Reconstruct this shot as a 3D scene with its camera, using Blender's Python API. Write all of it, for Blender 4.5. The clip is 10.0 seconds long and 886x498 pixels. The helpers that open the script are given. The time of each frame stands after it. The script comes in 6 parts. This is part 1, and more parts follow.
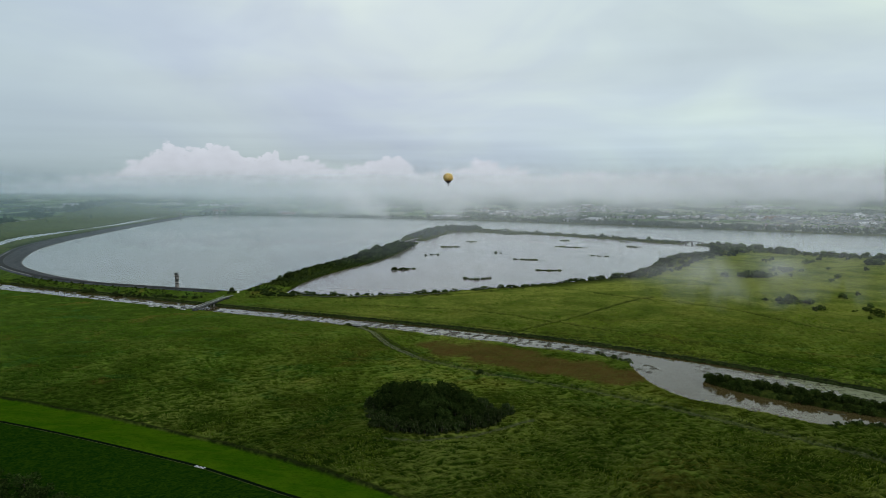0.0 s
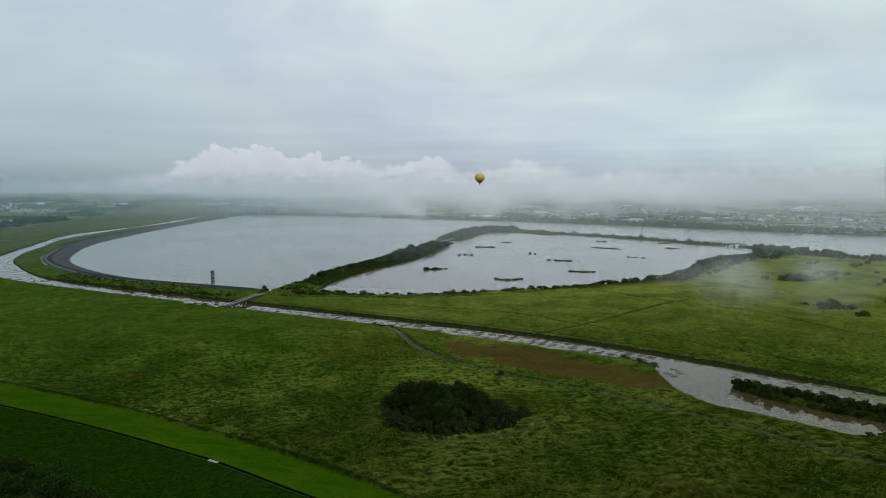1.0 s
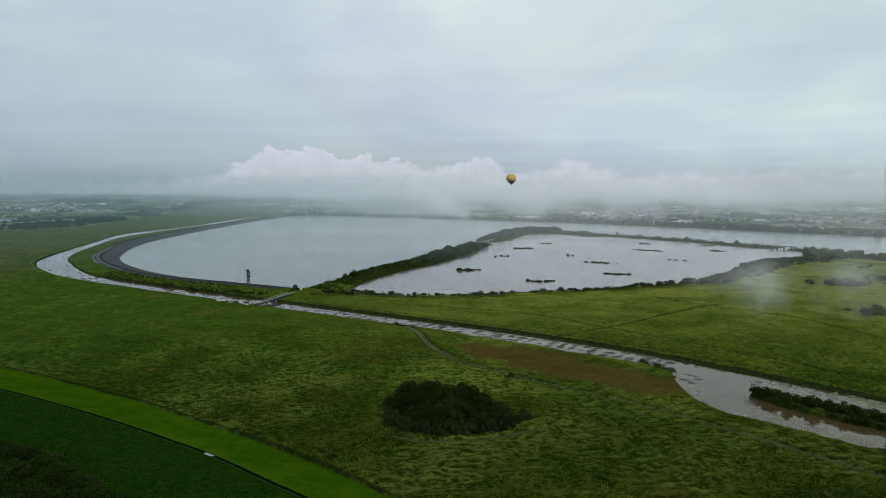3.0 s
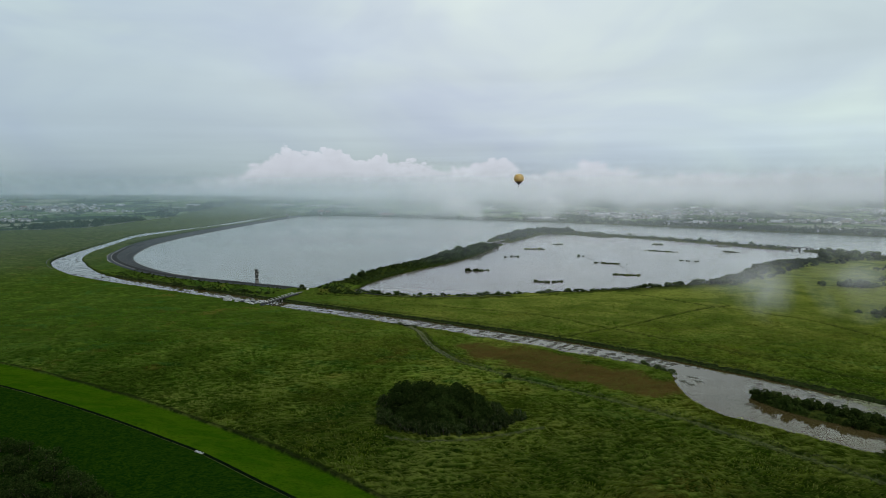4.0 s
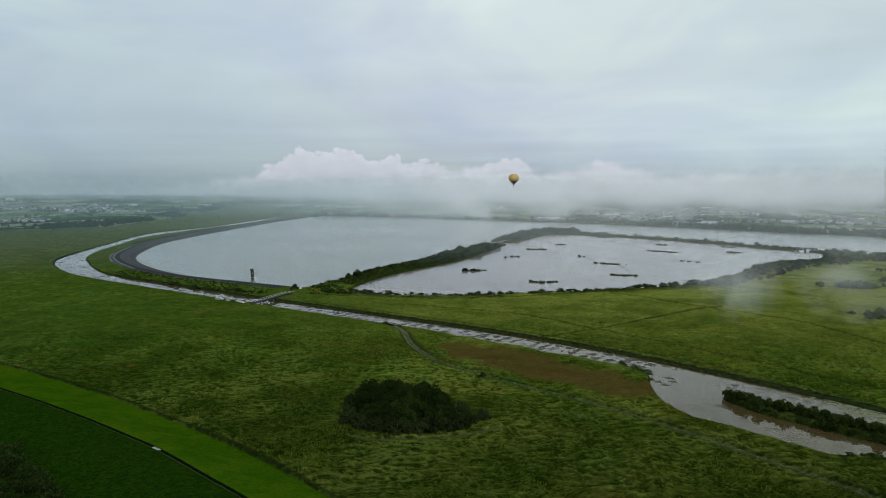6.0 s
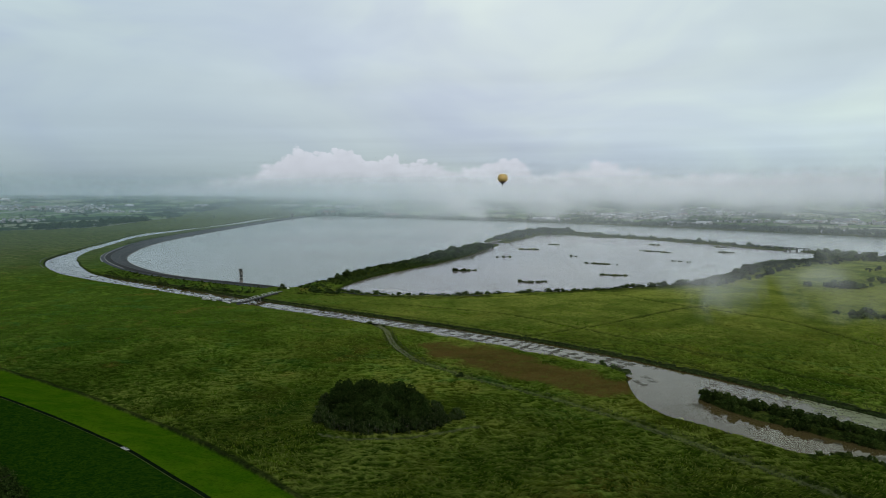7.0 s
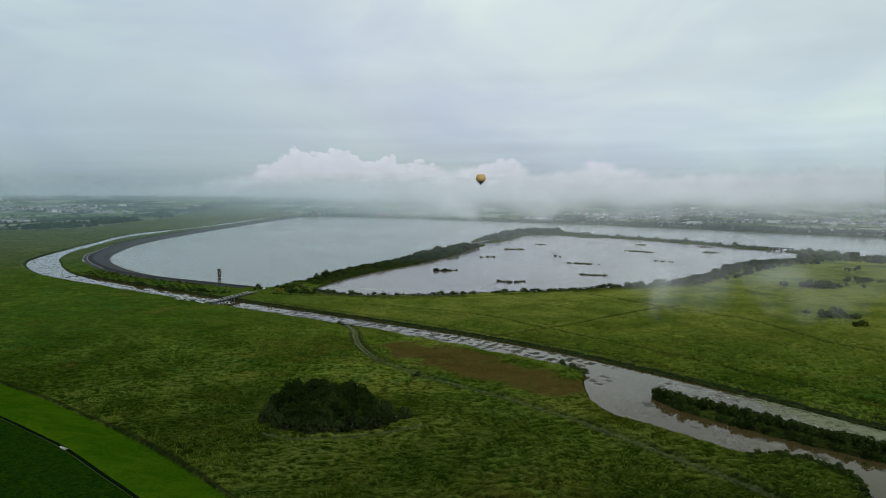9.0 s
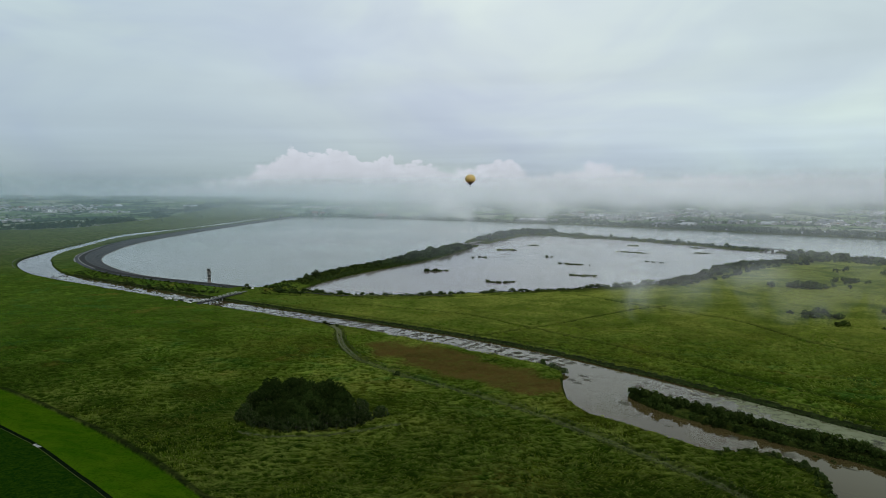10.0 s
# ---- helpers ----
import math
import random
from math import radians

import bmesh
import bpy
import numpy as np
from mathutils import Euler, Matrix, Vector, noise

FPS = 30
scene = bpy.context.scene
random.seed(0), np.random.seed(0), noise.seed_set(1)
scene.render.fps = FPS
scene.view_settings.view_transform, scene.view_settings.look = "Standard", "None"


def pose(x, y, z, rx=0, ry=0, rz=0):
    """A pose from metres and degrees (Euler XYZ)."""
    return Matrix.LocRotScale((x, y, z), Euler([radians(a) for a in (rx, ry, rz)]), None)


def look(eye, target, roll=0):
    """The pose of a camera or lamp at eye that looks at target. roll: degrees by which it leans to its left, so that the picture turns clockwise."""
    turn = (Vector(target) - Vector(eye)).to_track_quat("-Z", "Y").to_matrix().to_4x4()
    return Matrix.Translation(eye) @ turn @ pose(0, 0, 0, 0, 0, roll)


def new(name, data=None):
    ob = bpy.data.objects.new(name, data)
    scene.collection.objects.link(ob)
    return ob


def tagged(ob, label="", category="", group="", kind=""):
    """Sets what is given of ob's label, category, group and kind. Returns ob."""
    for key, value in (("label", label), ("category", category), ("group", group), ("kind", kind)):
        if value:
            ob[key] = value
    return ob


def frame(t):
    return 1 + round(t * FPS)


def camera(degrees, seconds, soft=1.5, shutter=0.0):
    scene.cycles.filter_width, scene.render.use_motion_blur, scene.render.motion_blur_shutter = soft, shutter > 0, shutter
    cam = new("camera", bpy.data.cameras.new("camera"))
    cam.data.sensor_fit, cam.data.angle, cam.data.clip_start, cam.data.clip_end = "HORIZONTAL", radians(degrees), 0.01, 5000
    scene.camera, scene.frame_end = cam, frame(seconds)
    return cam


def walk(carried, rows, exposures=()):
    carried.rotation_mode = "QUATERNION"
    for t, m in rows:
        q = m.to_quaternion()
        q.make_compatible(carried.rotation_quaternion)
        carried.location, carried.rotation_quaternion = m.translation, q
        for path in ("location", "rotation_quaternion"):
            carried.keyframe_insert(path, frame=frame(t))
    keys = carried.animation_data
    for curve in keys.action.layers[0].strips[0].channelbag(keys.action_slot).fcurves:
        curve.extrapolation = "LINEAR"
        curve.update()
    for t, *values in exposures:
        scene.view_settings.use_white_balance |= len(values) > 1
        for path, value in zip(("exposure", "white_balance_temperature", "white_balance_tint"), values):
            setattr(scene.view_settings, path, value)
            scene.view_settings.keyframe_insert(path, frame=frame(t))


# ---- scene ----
cam = camera(69.8, 10.0, 0.6)
PATH = [
    (0, (0.07, -0.911, 84.865), (0.074, 1.082, 84.696), -0.1),
    (0.5, (4.434, -0.286, 84.752), (4.379, 1.706, 84.583), -0.1),
    (1, (8.742, 0.266, 84.583), (8.621, 2.256, 84.415), -0.0),
    (1.5, (12.964, 0.499, 84.626), (12.768, 2.482, 84.458), -0.0),
    (2, (17.569, 0.835, 84.628), (17.306, 2.811, 84.461), -0.0),
    (2.5, (22.066, 1.227, 84.619), (21.803, 3.203, 84.453), -0.0),
    (4, (34.426, 3.605, 84.095), (34.104, 5.572, 83.932), 0.0),
    (4.5, (38.875, 3.805, 84.043), (38.532, 5.768, 83.88), -0.0),
    (5, (43.156, 4.546, 83.969), (42.797, 6.506, 83.807), 0.0),
    (5.5, (47.56, 5.701, 83.722), (47.197, 7.661, 83.56), 0.0),
    (7, (60.94, 8.469, 83.229), (60.584, 10.43, 83.068), 0.0),
    (7.5, (65.395, 9.591, 83.096), (65.041, 11.552, 82.935), 0.0),
    (8, (69.915, 10.437, 82.871), (69.564, 12.399, 82.711), 0.0),
    (8.5, (74.735, 11.043, 82.769), (74.385, 13.005, 82.609), 0.0),
    (9, (79.166, 11.2, 82.918), (78.819, 13.163, 82.758), 0.0),
    (9.5, (83.544, 11.198, 82.754), (83.201, 13.162, 82.595), 0.0),
    (10, (87.512, 10.828, 82.755), (87.172, 12.793, 82.597), 0.1),
]
walk(cam, [(t, look(eye, target, roll)) for t, eye, target, roll in PATH])

# ---------------------------------------------------------------- world, sun
scene.cycles.transparent_max_bounces = 64
scene.view_settings.exposure = 0.0


class Net:
    """Short calls for node trees."""

    def __init__(self, tree):
        self.t = tree
        tree.nodes.clear()

    def n(self, kind, operation="", attribute_name=""):
        node = self.t.nodes.new(kind)
        if operation:
            node.operation = operation
        if attribute_name:
            node.attribute_name = attribute_name
        return node

    def put(self, socket, v):
        if isinstance(v, bpy.types.NodeSocket):
            self.t.links.new(v, socket)
        elif v is not None:
            socket.default_value = v

    def math(self, op, a, b=None, c=None, clamp=False):
        node = self.n("ShaderNodeMath", operation=op)
        node.use_clamp = clamp
        for s, v in zip(node.inputs, (a, b, c)):
            self.put(s, v)
        return node.outputs[0]

    def smooth(self, v, lo, hi, a=0.0, b=1.0):
        node = self.n("ShaderNodeMapRange")
        node.interpolation_type = "SMOOTHSTEP"
        for s, x in zip(node.inputs, (v, lo, hi, a, b)):
            self.put(s, x)
        return node.outputs[0]

    def lin(self, v, lo, hi, a=0.0, b=1.0):
        node = self.n("ShaderNodeMapRange")
        for s, x in zip(node.inputs, (v, lo, hi, a, b)):
            self.put(s, x)
        return node.outputs[0]

    def mix(self, f, a, b, blend="MIX"):
        node = self.n("ShaderNodeMix")
        node.data_type, node.blend_type = "RGBA", blend
        self.put(node.inputs[0], f)
        for s, v in ((node.inputs[6], a), (node.inputs[7], b)):
            self.put(s, (*v, 1) if isinstance(v, tuple) and len(v) == 3 else v)
        return node.outputs[2]

    def noise(self, vec, scale, detail=4.0, rough=0.55, warp=0.0):
        node = self.n("ShaderNodeTexNoise")
        self.put(node.inputs["Vector"], vec)
        node.inputs["Scale"].default_value = scale
        node.inputs["Detail"].default_value = detail
        node.inputs["Roughness"].default_value = rough
        node.inputs["Distortion"].default_value = warp
        return node.outputs[0]

    def scaled(self, vec, s):
        node = self.n("ShaderNodeMapping")
        self.put(node.inputs[0], vec)
        node.inputs["Scale"].default_value = s
        return node.outputs[0]

    def ramp(self, v, stops, interp="LINEAR"):
        node = self.n("ShaderNodeValToRGB")
        r = node.color_ramp
        r.interpolation = interp
        while len(r.elements) > 1:
            r.elements.remove(r.elements[-1])
        for i, (p, c) in enumerate(stops):
            e = r.elements[0] if i == 0 else r.elements.new(p)
            e.position = p
            e.color = (*c, 1) if isinstance(c, tuple) else (c, c, c, 1)
        self.put(node.inputs[0], v)
        return node.outputs[0]


SUN_ELEVATION, SUN_AZIMUTH = 46.0, 150.0      # degrees; azimuth from +y towards +x


def build_world():
    w = bpy.data.worlds.new("overcast_sky")
    scene.world = w
    w.use_nodes = True
    g = Net(w.node_tree)
    d = g.n("ShaderNodeTexCoord").outputs["Generated"]
    sep = g.n("ShaderNodeSeparateXYZ")
    g.put(sep.inputs[0], d)
    x, y, z = sep.outputs
    el = g.math("MULTIPLY", g.math("ARCSINE", z), 57.2958)            # degrees above the horizon
    az = g.math("MULTIPLY", g.math("ARCTAN2", x, y), 57.2958)         # degrees to the right of +y
    # vertical run of the stratus: grey-blue haze low down, a lilac belt, pale above
    base = g.ramp(g.lin(el, -2.0, 40.0), [
        (0.0, (0.20, 0.26, 0.28)), (0.048, (0.23, 0.29, 0.31)), (0.075, (0.33, 0.40, 0.425)), (0.11, (0.415, 0.485, 0.52)), (0.17, (0.505, 0.575, 0.625)), (0.26, (0.585, 0.655, 0.695)),
        (0.34, (0.64, 0.715, 0.735)), (0.45, (0.69, 0.77, 0.77)), (0.62, (0.44, 0.49, 0.50)), (1.0, (0.34, 0.38, 0.385))])
    # streaks of the cloud deck, seen in perspective
    up = g.math("MAXIMUM", z, 0.03)
    flat = g.n("ShaderNodeCombineXYZ")
    g.put(flat.inputs[0], g.math("DIVIDE", x, up))
    g.put(flat.inputs[1], g.math("DIVIDE", y, up))
    s1 = g.noise(g.scaled(flat.outputs[0], (0.22, 0.42, 1)), 1.0, 4, 0.45, 0.3)
    low = g.n("ShaderNodeCombineXYZ")
    g.put(low.inputs[0], g.math("MULTIPLY", az, 0.045))
    g.put(low.inputs[1], g.math("MULTIPLY", el, 0.30))
    s2 = g.noise(low.outputs[0], 0.75, 3, 0.45, 0.5)
    streak = g.math("ADD", g.math("MULTIPLY", g.math("SUBTRACT", s1, 0.5), 0.20), g.math("MULTIPLY", g.math("SUBTRACT", s2, 0.5), 0.20))
    puff = g.n("ShaderNodeCombineXYZ")
    g.put(puff.inputs[0], g.math("MULTIPLY", az, 0.05))
    g.put(puff.inputs[1], g.math("MULTIPLY", el, 0.11))
    s3 = g.noise(puff.outputs[0], 1.0, 4, 0.5, 0.6)
    lit = g.math("ADD", g.math("ADD", 1.0, streak), g.math("MULTIPLY", g.math("SUBTRACT", s3, 0.5), 0.42))
    bright = g.n("ShaderNodeVectorMath", operation="SCALE")
    g.put(bright.inputs[0], base)
    g.put(bright.inputs[3], lit)
    # the pale, slightly green side and the lilac side of the sky
    cream = g.mix(g.smooth(s3, 0.35, 0.65), (0.965, 0.975, 1.03), (1.025, 1.035, 0.965))
    tint = g.mix(g.smooth(az, -42.0, -6.0), (0.78, 0.84, 0.935), (0.995, 1.0, 1.045))
    tint = g.mix(g.smooth(az, -4.0, 22.0), tint, (1.0, 1.045, 1.02))
    sky = g.mix(1.0, g.mix(1.0, bright.outputs[0], tint, "MULTIPLY"), cream, "MULTIPLY")
    glow = g.math("MULTIPLY", g.smooth(az, -18.0, 26.0), g.math("MULTIPLY", g.smooth(el, 13.0, 3.0), g.smooth(el, -0.5, 1.5)))
    pale = g.n("ShaderNodeVectorMath", operation="SCALE")
    g.put(pale.inputs[0], sky)
    g.put(pale.inputs[3], g.math("ADD", 1.0, g.math("MULTIPLY", glow, 0.28)))
    sky = pale.outputs[0]
    # low cumulus bank on the horizon: a ragged crest over the azimuth
    crest = g.ramp(g.lin(az, -60.0, 60.0), [
        (0.0, 0.2), (0.2, 0.22), (0.2572, 0.294), (0.2788, 0.389), (0.2883, 0.484), (0.2971, 0.602), (0.3063, 0.705), (0.3176, 0.676), (0.3277, 0.633), (0.3384, 0.698), (0.3491, 0.646), (0.3593, 0.497), (0.369, 0.578), (0.3786, 0.625), (0.384, 0.492), (0.4, 0.556), (0.4131, 0.468), (0.4237, 0.373), (0.4513, 0.514), (0.4663, 0.592), (0.4748, 0.497), (0.4835, 0.354), (0.4982, 0.352), (0.5144, 0.443), (0.5327, 0.508), (0.5591, 0.363), (0.5687, 0.256), (0.6, 0.34), (0.7, 0.36), (0.78, 0.42), (1.0, 0.36)])
    bl = g.n("ShaderNodeCombineXYZ")
    g.put(bl.inputs[0], g.math("MULTIPLY", az, 0.42))
    g.put(bl.inputs[1], g.math("MULTIPLY", el, 0.62))
    billow = g.noise(bl.outputs[0], 1.15, 6, 0.58, 0.1)
    lump = g.n("ShaderNodeTexVoronoi")
    lump.feature, lump.distance = "SMOOTH_F1", "EUCLIDEAN"
    warped = g.n("ShaderNodeCombineXYZ")
    g.put(warped.inputs[0], g.math("ADD", g.math("MULTIPLY", az, 0.62), g.math("MULTIPLY", billow, 0.5)))
    g.put(warped.inputs[1], g.math("MULTIPLY", el, 0.8))
    g.put(lump.inputs["Vector"], warped.outputs[0])
    lump.inputs["Scale"].default_value = 2.0
    lump.inputs["Smoothness"].default_value = 0.35
    heads = g.math("SUBTRACT", 0.5, lump.outputs["Distance"])
    top = g.math("ADD", g.math("MULTIPLY", crest, 6.3), g.math("ADD", g.math("ADD", g.math("MULTIPLY", g.math("SUBTRACT", billow, 0.5), 1.3), g.math("MULTIPLY", g.math("SUBTRACT", g.noise(bl.outputs[0], 4.2, 4, 0.6, 0.3), 0.5), 0.9)), g.math("MULTIPLY", heads, 0.8)))
    under = g.math("SUBTRACT", top, el)                                # degrees below the crest
    soft = g.smooth(g.math("ABSOLUTE", g.math("ADD", az, 6.0)), 15.0, 34.0, 0.28, 2.2)   # crisp heads, softer to the sides
    cover = g.smooth(under, 0.0, soft)
    cover = g.math("MULTIPLY", cover, g.smooth(g.math("ABSOLUTE", g.math("ADD", az, 4.0)), 20.0, 42.0, 0.92, 0.6))
    cloud = g.ramp(g.lin(under, 0.0, 5.5), [(0.0, (0.64, 0.672, 0.75)), (0.3, (0.575, 0.605, 0.68)), (0.6, (0.525, 0.56, 0.615)), (1.0, (0.475, 0.515, 0.555))])
    grain = g.noise(bl.outputs[0], 1.5, 4, 0.5, 0.2)
    cl = g.n("ShaderNodeVectorMath", operation="SCALE")
    g.put(cl.inputs[0], cloud)
    g.put(cl.inputs[3], g.math("ADD", g.lin(grain, 0.25, 0.75, 0.94, 1.05), g.math("MULTIPLY", heads, 0.10)))
    sky = g.mix(cover, sky, cl.outputs[0])
    # distance below the horizon
    far = g.n("ShaderNodeCombineXYZ")
    g.put(far.inputs[0], g.math("MULTIPLY", az, 1.6))
    g.put(far.inputs[1], g.math("MULTIPLY", el, 14.0))
    plainc = g.mix(g.smooth(g.noise(far.outputs[0], 1.0, 4, 0.6), 0.4, 0.65), (0.11, 0.155, 0.15), (0.19, 0.235, 0.235))
    plainc = g.mix(g.smooth(el, -1.3, 0.1), plainc, g.mix(g.smooth(az, -26.0, 0.0), (0.22, 0.275, 0.305), (0.40, 0.455, 0.475)))
    sky = g.mix(g.smooth(el, -0.45, 0.35), plainc, sky)
    atm = g.n("ShaderNodeTexSky")
    atm.sky_type, atm.sun_disc = "NISHITA", False
    atm.sun_elevation, atm.sun_rotation = radians(SUN_ELEVATION), radians(SUN_AZIMUTH)
    dim = g.n("ShaderNodeVectorMath", operation="SCALE")
    g.put(dim.inputs[0], atm.outputs[0])
    dim.inputs[3].default_value = 0.07
    sky = g.mix(0.93, dim.outputs[0], sky)
    bg = g.n("ShaderNodeBackground")
    g.put(bg.inputs[0], sky)
    bg.inputs[1].default_value = 1.0
    out = g.n("ShaderNodeOutputWorld")
    g.t.links.new(bg.outputs[0], out.inputs[0])


build_world()
sun = new("sun", bpy.data.lights.new("sun", "SUN"))
sun.data.energy, sun.data.angle, sun.data.color = 1.05, radians(18), (1.0, 0.96, 0.9)
_a, _e = radians(SUN_AZIMUTH), radians(SUN_ELEVATION)
sun.matrix_world = look((600 * math.sin(_a) * math.cos(_e), 600 * math.cos(_a) * math.cos(_e), 600 * math.sin(_e)), (0, 0, 0))


# ---------------------------------------------------------------- materials
def material(name):
    m = bpy.data.materials.new(name)
    m.use_nodes = True
    return m, Net(m.node_tree)


def finish(g, shader):
    out = g.n("ShaderNodeOutputMaterial")
    g.t.links.new(shader, out.inputs[0])


def principled(g, colour, rough, metal=0.0, bump=None, strength=0.3, distance=0.1, spec=0.5):
    p = g.n("ShaderNodeBsdfPrincipled")
    g.put(p.inputs["Base Color"], (*colour, 1) if isinstance(colour, tuple) else colour)
    g.put(p.inputs["Roughness"], rough)
    p.inputs["Metallic"].default_value = metal
    p.inputs["Specular IOR Level"].default_value = spec
    if bump is not None:
        b = g.n("ShaderNodeBump")
        b.inputs["Strength"].default_value, b.inputs["Distance"].default_value = strength, distance
        g.put(b.inputs["Height"], bump)
        g.t.links.new(b.outputs[0], p.inputs["Normal"])
    return p.outputs[0]


def plain(name, a, b, scale, rough=0.8, metal=0.0, bump=0.05, strength=0.4, spec=0.12):
    """A worn surface: two colours by a coarse and a fine noise, with relief."""
    m, g = material(name)
    pos = g.n("ShaderNodeTexCoord").outputs["Object"]
    coarse, fine = g.noise(pos, scale, 5), g.noise(pos, scale * 7, 4)
    f = g.math("ADD", g.math("MULTIPLY", coarse, 0.7), g.math("MULTIPLY", fine, 0.3))
    finish(g, principled(g, g.mix(g.smooth(f, 0.3, 0.7), a, b), g.lin(fine, 0.3, 0.7, rough - 0.08, min(1, rough + 0.08)), metal, fine, strength, bump, spec))
    return m


def varied(name, a, b, c, scale, rough=0.7):
    """Foliage: colour varies from thing to thing, from clump to clump and within."""
    m, g = material(name)
    pos = g.n("ShaderNodeTexCoord").outputs["Object"]
    geo = g.n("ShaderNodeNewGeometry")
    rnd = g.n("ShaderNodeObjectInfo").outputs["Random"]
    col = g.mix(g.smooth(g.noise(pos, scale, 3), 0.35, 0.65), a, b)
    col = g.mix(g.smooth(geo.outputs["Random Per Island"], 0.35, 1.0, 0.0, 0.85), col, c)
    k = g.n("ShaderNodeVectorMath", operation="SCALE")
    g.put(k.inputs[0], col)
    g.put(k.inputs[3], g.lin(rnd, 0, 1, 0.65, 1.4))
    p = principled(g, k.outputs[0], 0.9, spec=0.0)
    t = g.n("ShaderNodeBsdfTranslucent")
    g.put(t.inputs[0], k.outputs[0])
    mx = g.n("ShaderNodeMixShader")
    mx.inputs[0].default_value = 0.22
    g.t.links.new(p, mx.inputs[1])
    g.t.links.new(t.outputs[0], mx.inputs[2])
    finish(g, mx.outputs[0])
    return m


def ground_material():
    """Reed beds, mown grass, brown reed, dirt, far fields: the kind of ground comes from the masks that the sheet carries."""
    m, g = material("wetland_ground")
    pos = g.n("ShaderNodeNewGeometry").outputs["Position"]

    def mask(name):
        a = g.n("ShaderNodeAttribute", attribute_name=name)
        return a.outputs["Fac"]

    big = g.noise(pos, 0.012, 4, 0.6, 0.6)
    mid = g.noise(pos, 0.075, 5, 0.6, 0.8)
    fine = g.noise(g.scaled(pos, (0.55, 1.0, 1.0)), 0.85, 6, 0.65, 1.4)
    grain = g.noise(pos, 4.0, 4, 0.7)
    reed = g.mix(g.smooth(big, 0.35, 0.65), (0.058, 0.108, 0.008), (0.098, 0.120, 0.014))
    west = g.n("ShaderNodeSeparateXYZ")
    g.put(west.inputs[0], pos)
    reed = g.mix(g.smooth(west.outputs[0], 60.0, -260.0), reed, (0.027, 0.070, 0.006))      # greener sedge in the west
    reed = g.mix(g.smooth(mid, 0.45, 0.72), reed, (0.066, 0.130, 0.011))
    reed = g.mix(g.math("MULTIPLY", g.smooth(g.noise(pos, 0.03, 5, 0.6, 1.0), 0.56, 0.72), 0.7), reed, (0.125, 0.088, 0.018))
    reed = g.mix(g.math("MULTIPLY", g.smooth(g.noise(g.scaled(pos, (0.7, 1.0, 1.0)), 0.041, 5, 0.6, 1.2), 0.54, 0.68), 0.7), reed, (0.024, 0.100, 0.016))
    reed = g.mix(g.smooth(west.outputs[1], 310.0, 190.0, 0.0, 0.82), reed, (0.021, 0.049, 0.004))    # lens falloff put into the colour: darker near the dyke
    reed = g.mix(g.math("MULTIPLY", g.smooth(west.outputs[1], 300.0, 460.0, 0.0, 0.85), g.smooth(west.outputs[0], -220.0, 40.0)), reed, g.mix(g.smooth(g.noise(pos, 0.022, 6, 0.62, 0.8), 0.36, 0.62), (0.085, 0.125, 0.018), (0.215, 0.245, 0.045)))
    reed = g.mix(g.smooth(west.outputs[0], -380.0, -760.0, 0.0, 0.8), reed, g.mix(g.smooth(mid, 0.4, 0.62), (0.040, 0.070, 0.020), (0.085, 0.095, 0.040)))      # duller grass of the far meadows
    # shading of the reeds' undulations as tone: dark troughs, pale crests
    swath = g.noise(g.scaled(pos, (0.22, 1.0, 0.0)), 0.42, 5, 0.62, 1.6)
    reed = g.mix(g.math("MULTIPLY", g.smooth(swath, 0.5, 0.3), 0.5), reed, (0.022, 0.044, 0.005))
    reed = g.mix(g.math("MULTIPLY", g.smooth(swath, 0.55, 0.72), 0.4), reed, (0.15, 0.17, 0.03))
    reed = g.mix(g.math("MULTIPLY", g.smooth(fine, 0.52, 0.36), 0.5), reed, (0.018, 0.034, 0.004))
    reed = g.mix(g.math("MULTIPLY", g.smooth(fine, 0.56, 0.72), 0.35), reed, (0.17, 0.20, 0.04))
    over = g.n("ShaderNodeVectorMath", operation="SCALE")                 # relief shading put into the colour: pale ridge crests, dark hollows
    g.put(over.inputs[0], g.mix(g.smooth(mask("ridge_tone"), 0.4, 0.9, 0.0, 0.4), reed, (0.135, 0.140, 0.034)))
    g.put(over.inputs[3], g.smooth(mask("ridge_tone"), 0.32, 0.92, 0.56, 2.15))
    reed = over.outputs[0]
    lawn = g.mix(g.smooth(mid, 0.3, 0.7), (0.030, 0.092, 0.002), (0.058, 0.122, 0.004))
    lawn = g.mix(g.math("MULTIPLY", g.smooth(g.noise(g.scaled(pos, (0.25, 1, 1)), 0.5, 4, 0.6, 0.5), 0.5, 0.7), 0.35), lawn, (0.075, 0.115, 0.008))
    lawn = g.mix(g.smooth(fine, 0.52, 0.36, 0.0, 0.5), lawn, (0.010, 0.036, 0.001))
    lawn = g.mix(g.smooth(grain, 0.55, 0.3, 0.0, 0.6), lawn, (0.008, 0.026, 0.001))
    lawn = g.mix(g.smooth(g.noise(g.scaled(pos, (0.35, 1, 1)), 1.6, 4, 0.7, 0.8), 0.55, 0.75, 0.0, 0.4), lawn, (0.07, 0.13, 0.008))
    lawn = g.mix(mask("near_slope"), lawn, g.mix(g.smooth(fine, 0.38, 0.66), (0.005, 0.024, 0.002), (0.020, 0.050, 0.003)))
    brown = g.mix(g.smooth(mid, 0.35, 0.7), (0.094, 0.062, 0.018), (0.135, 0.092, 0.028))
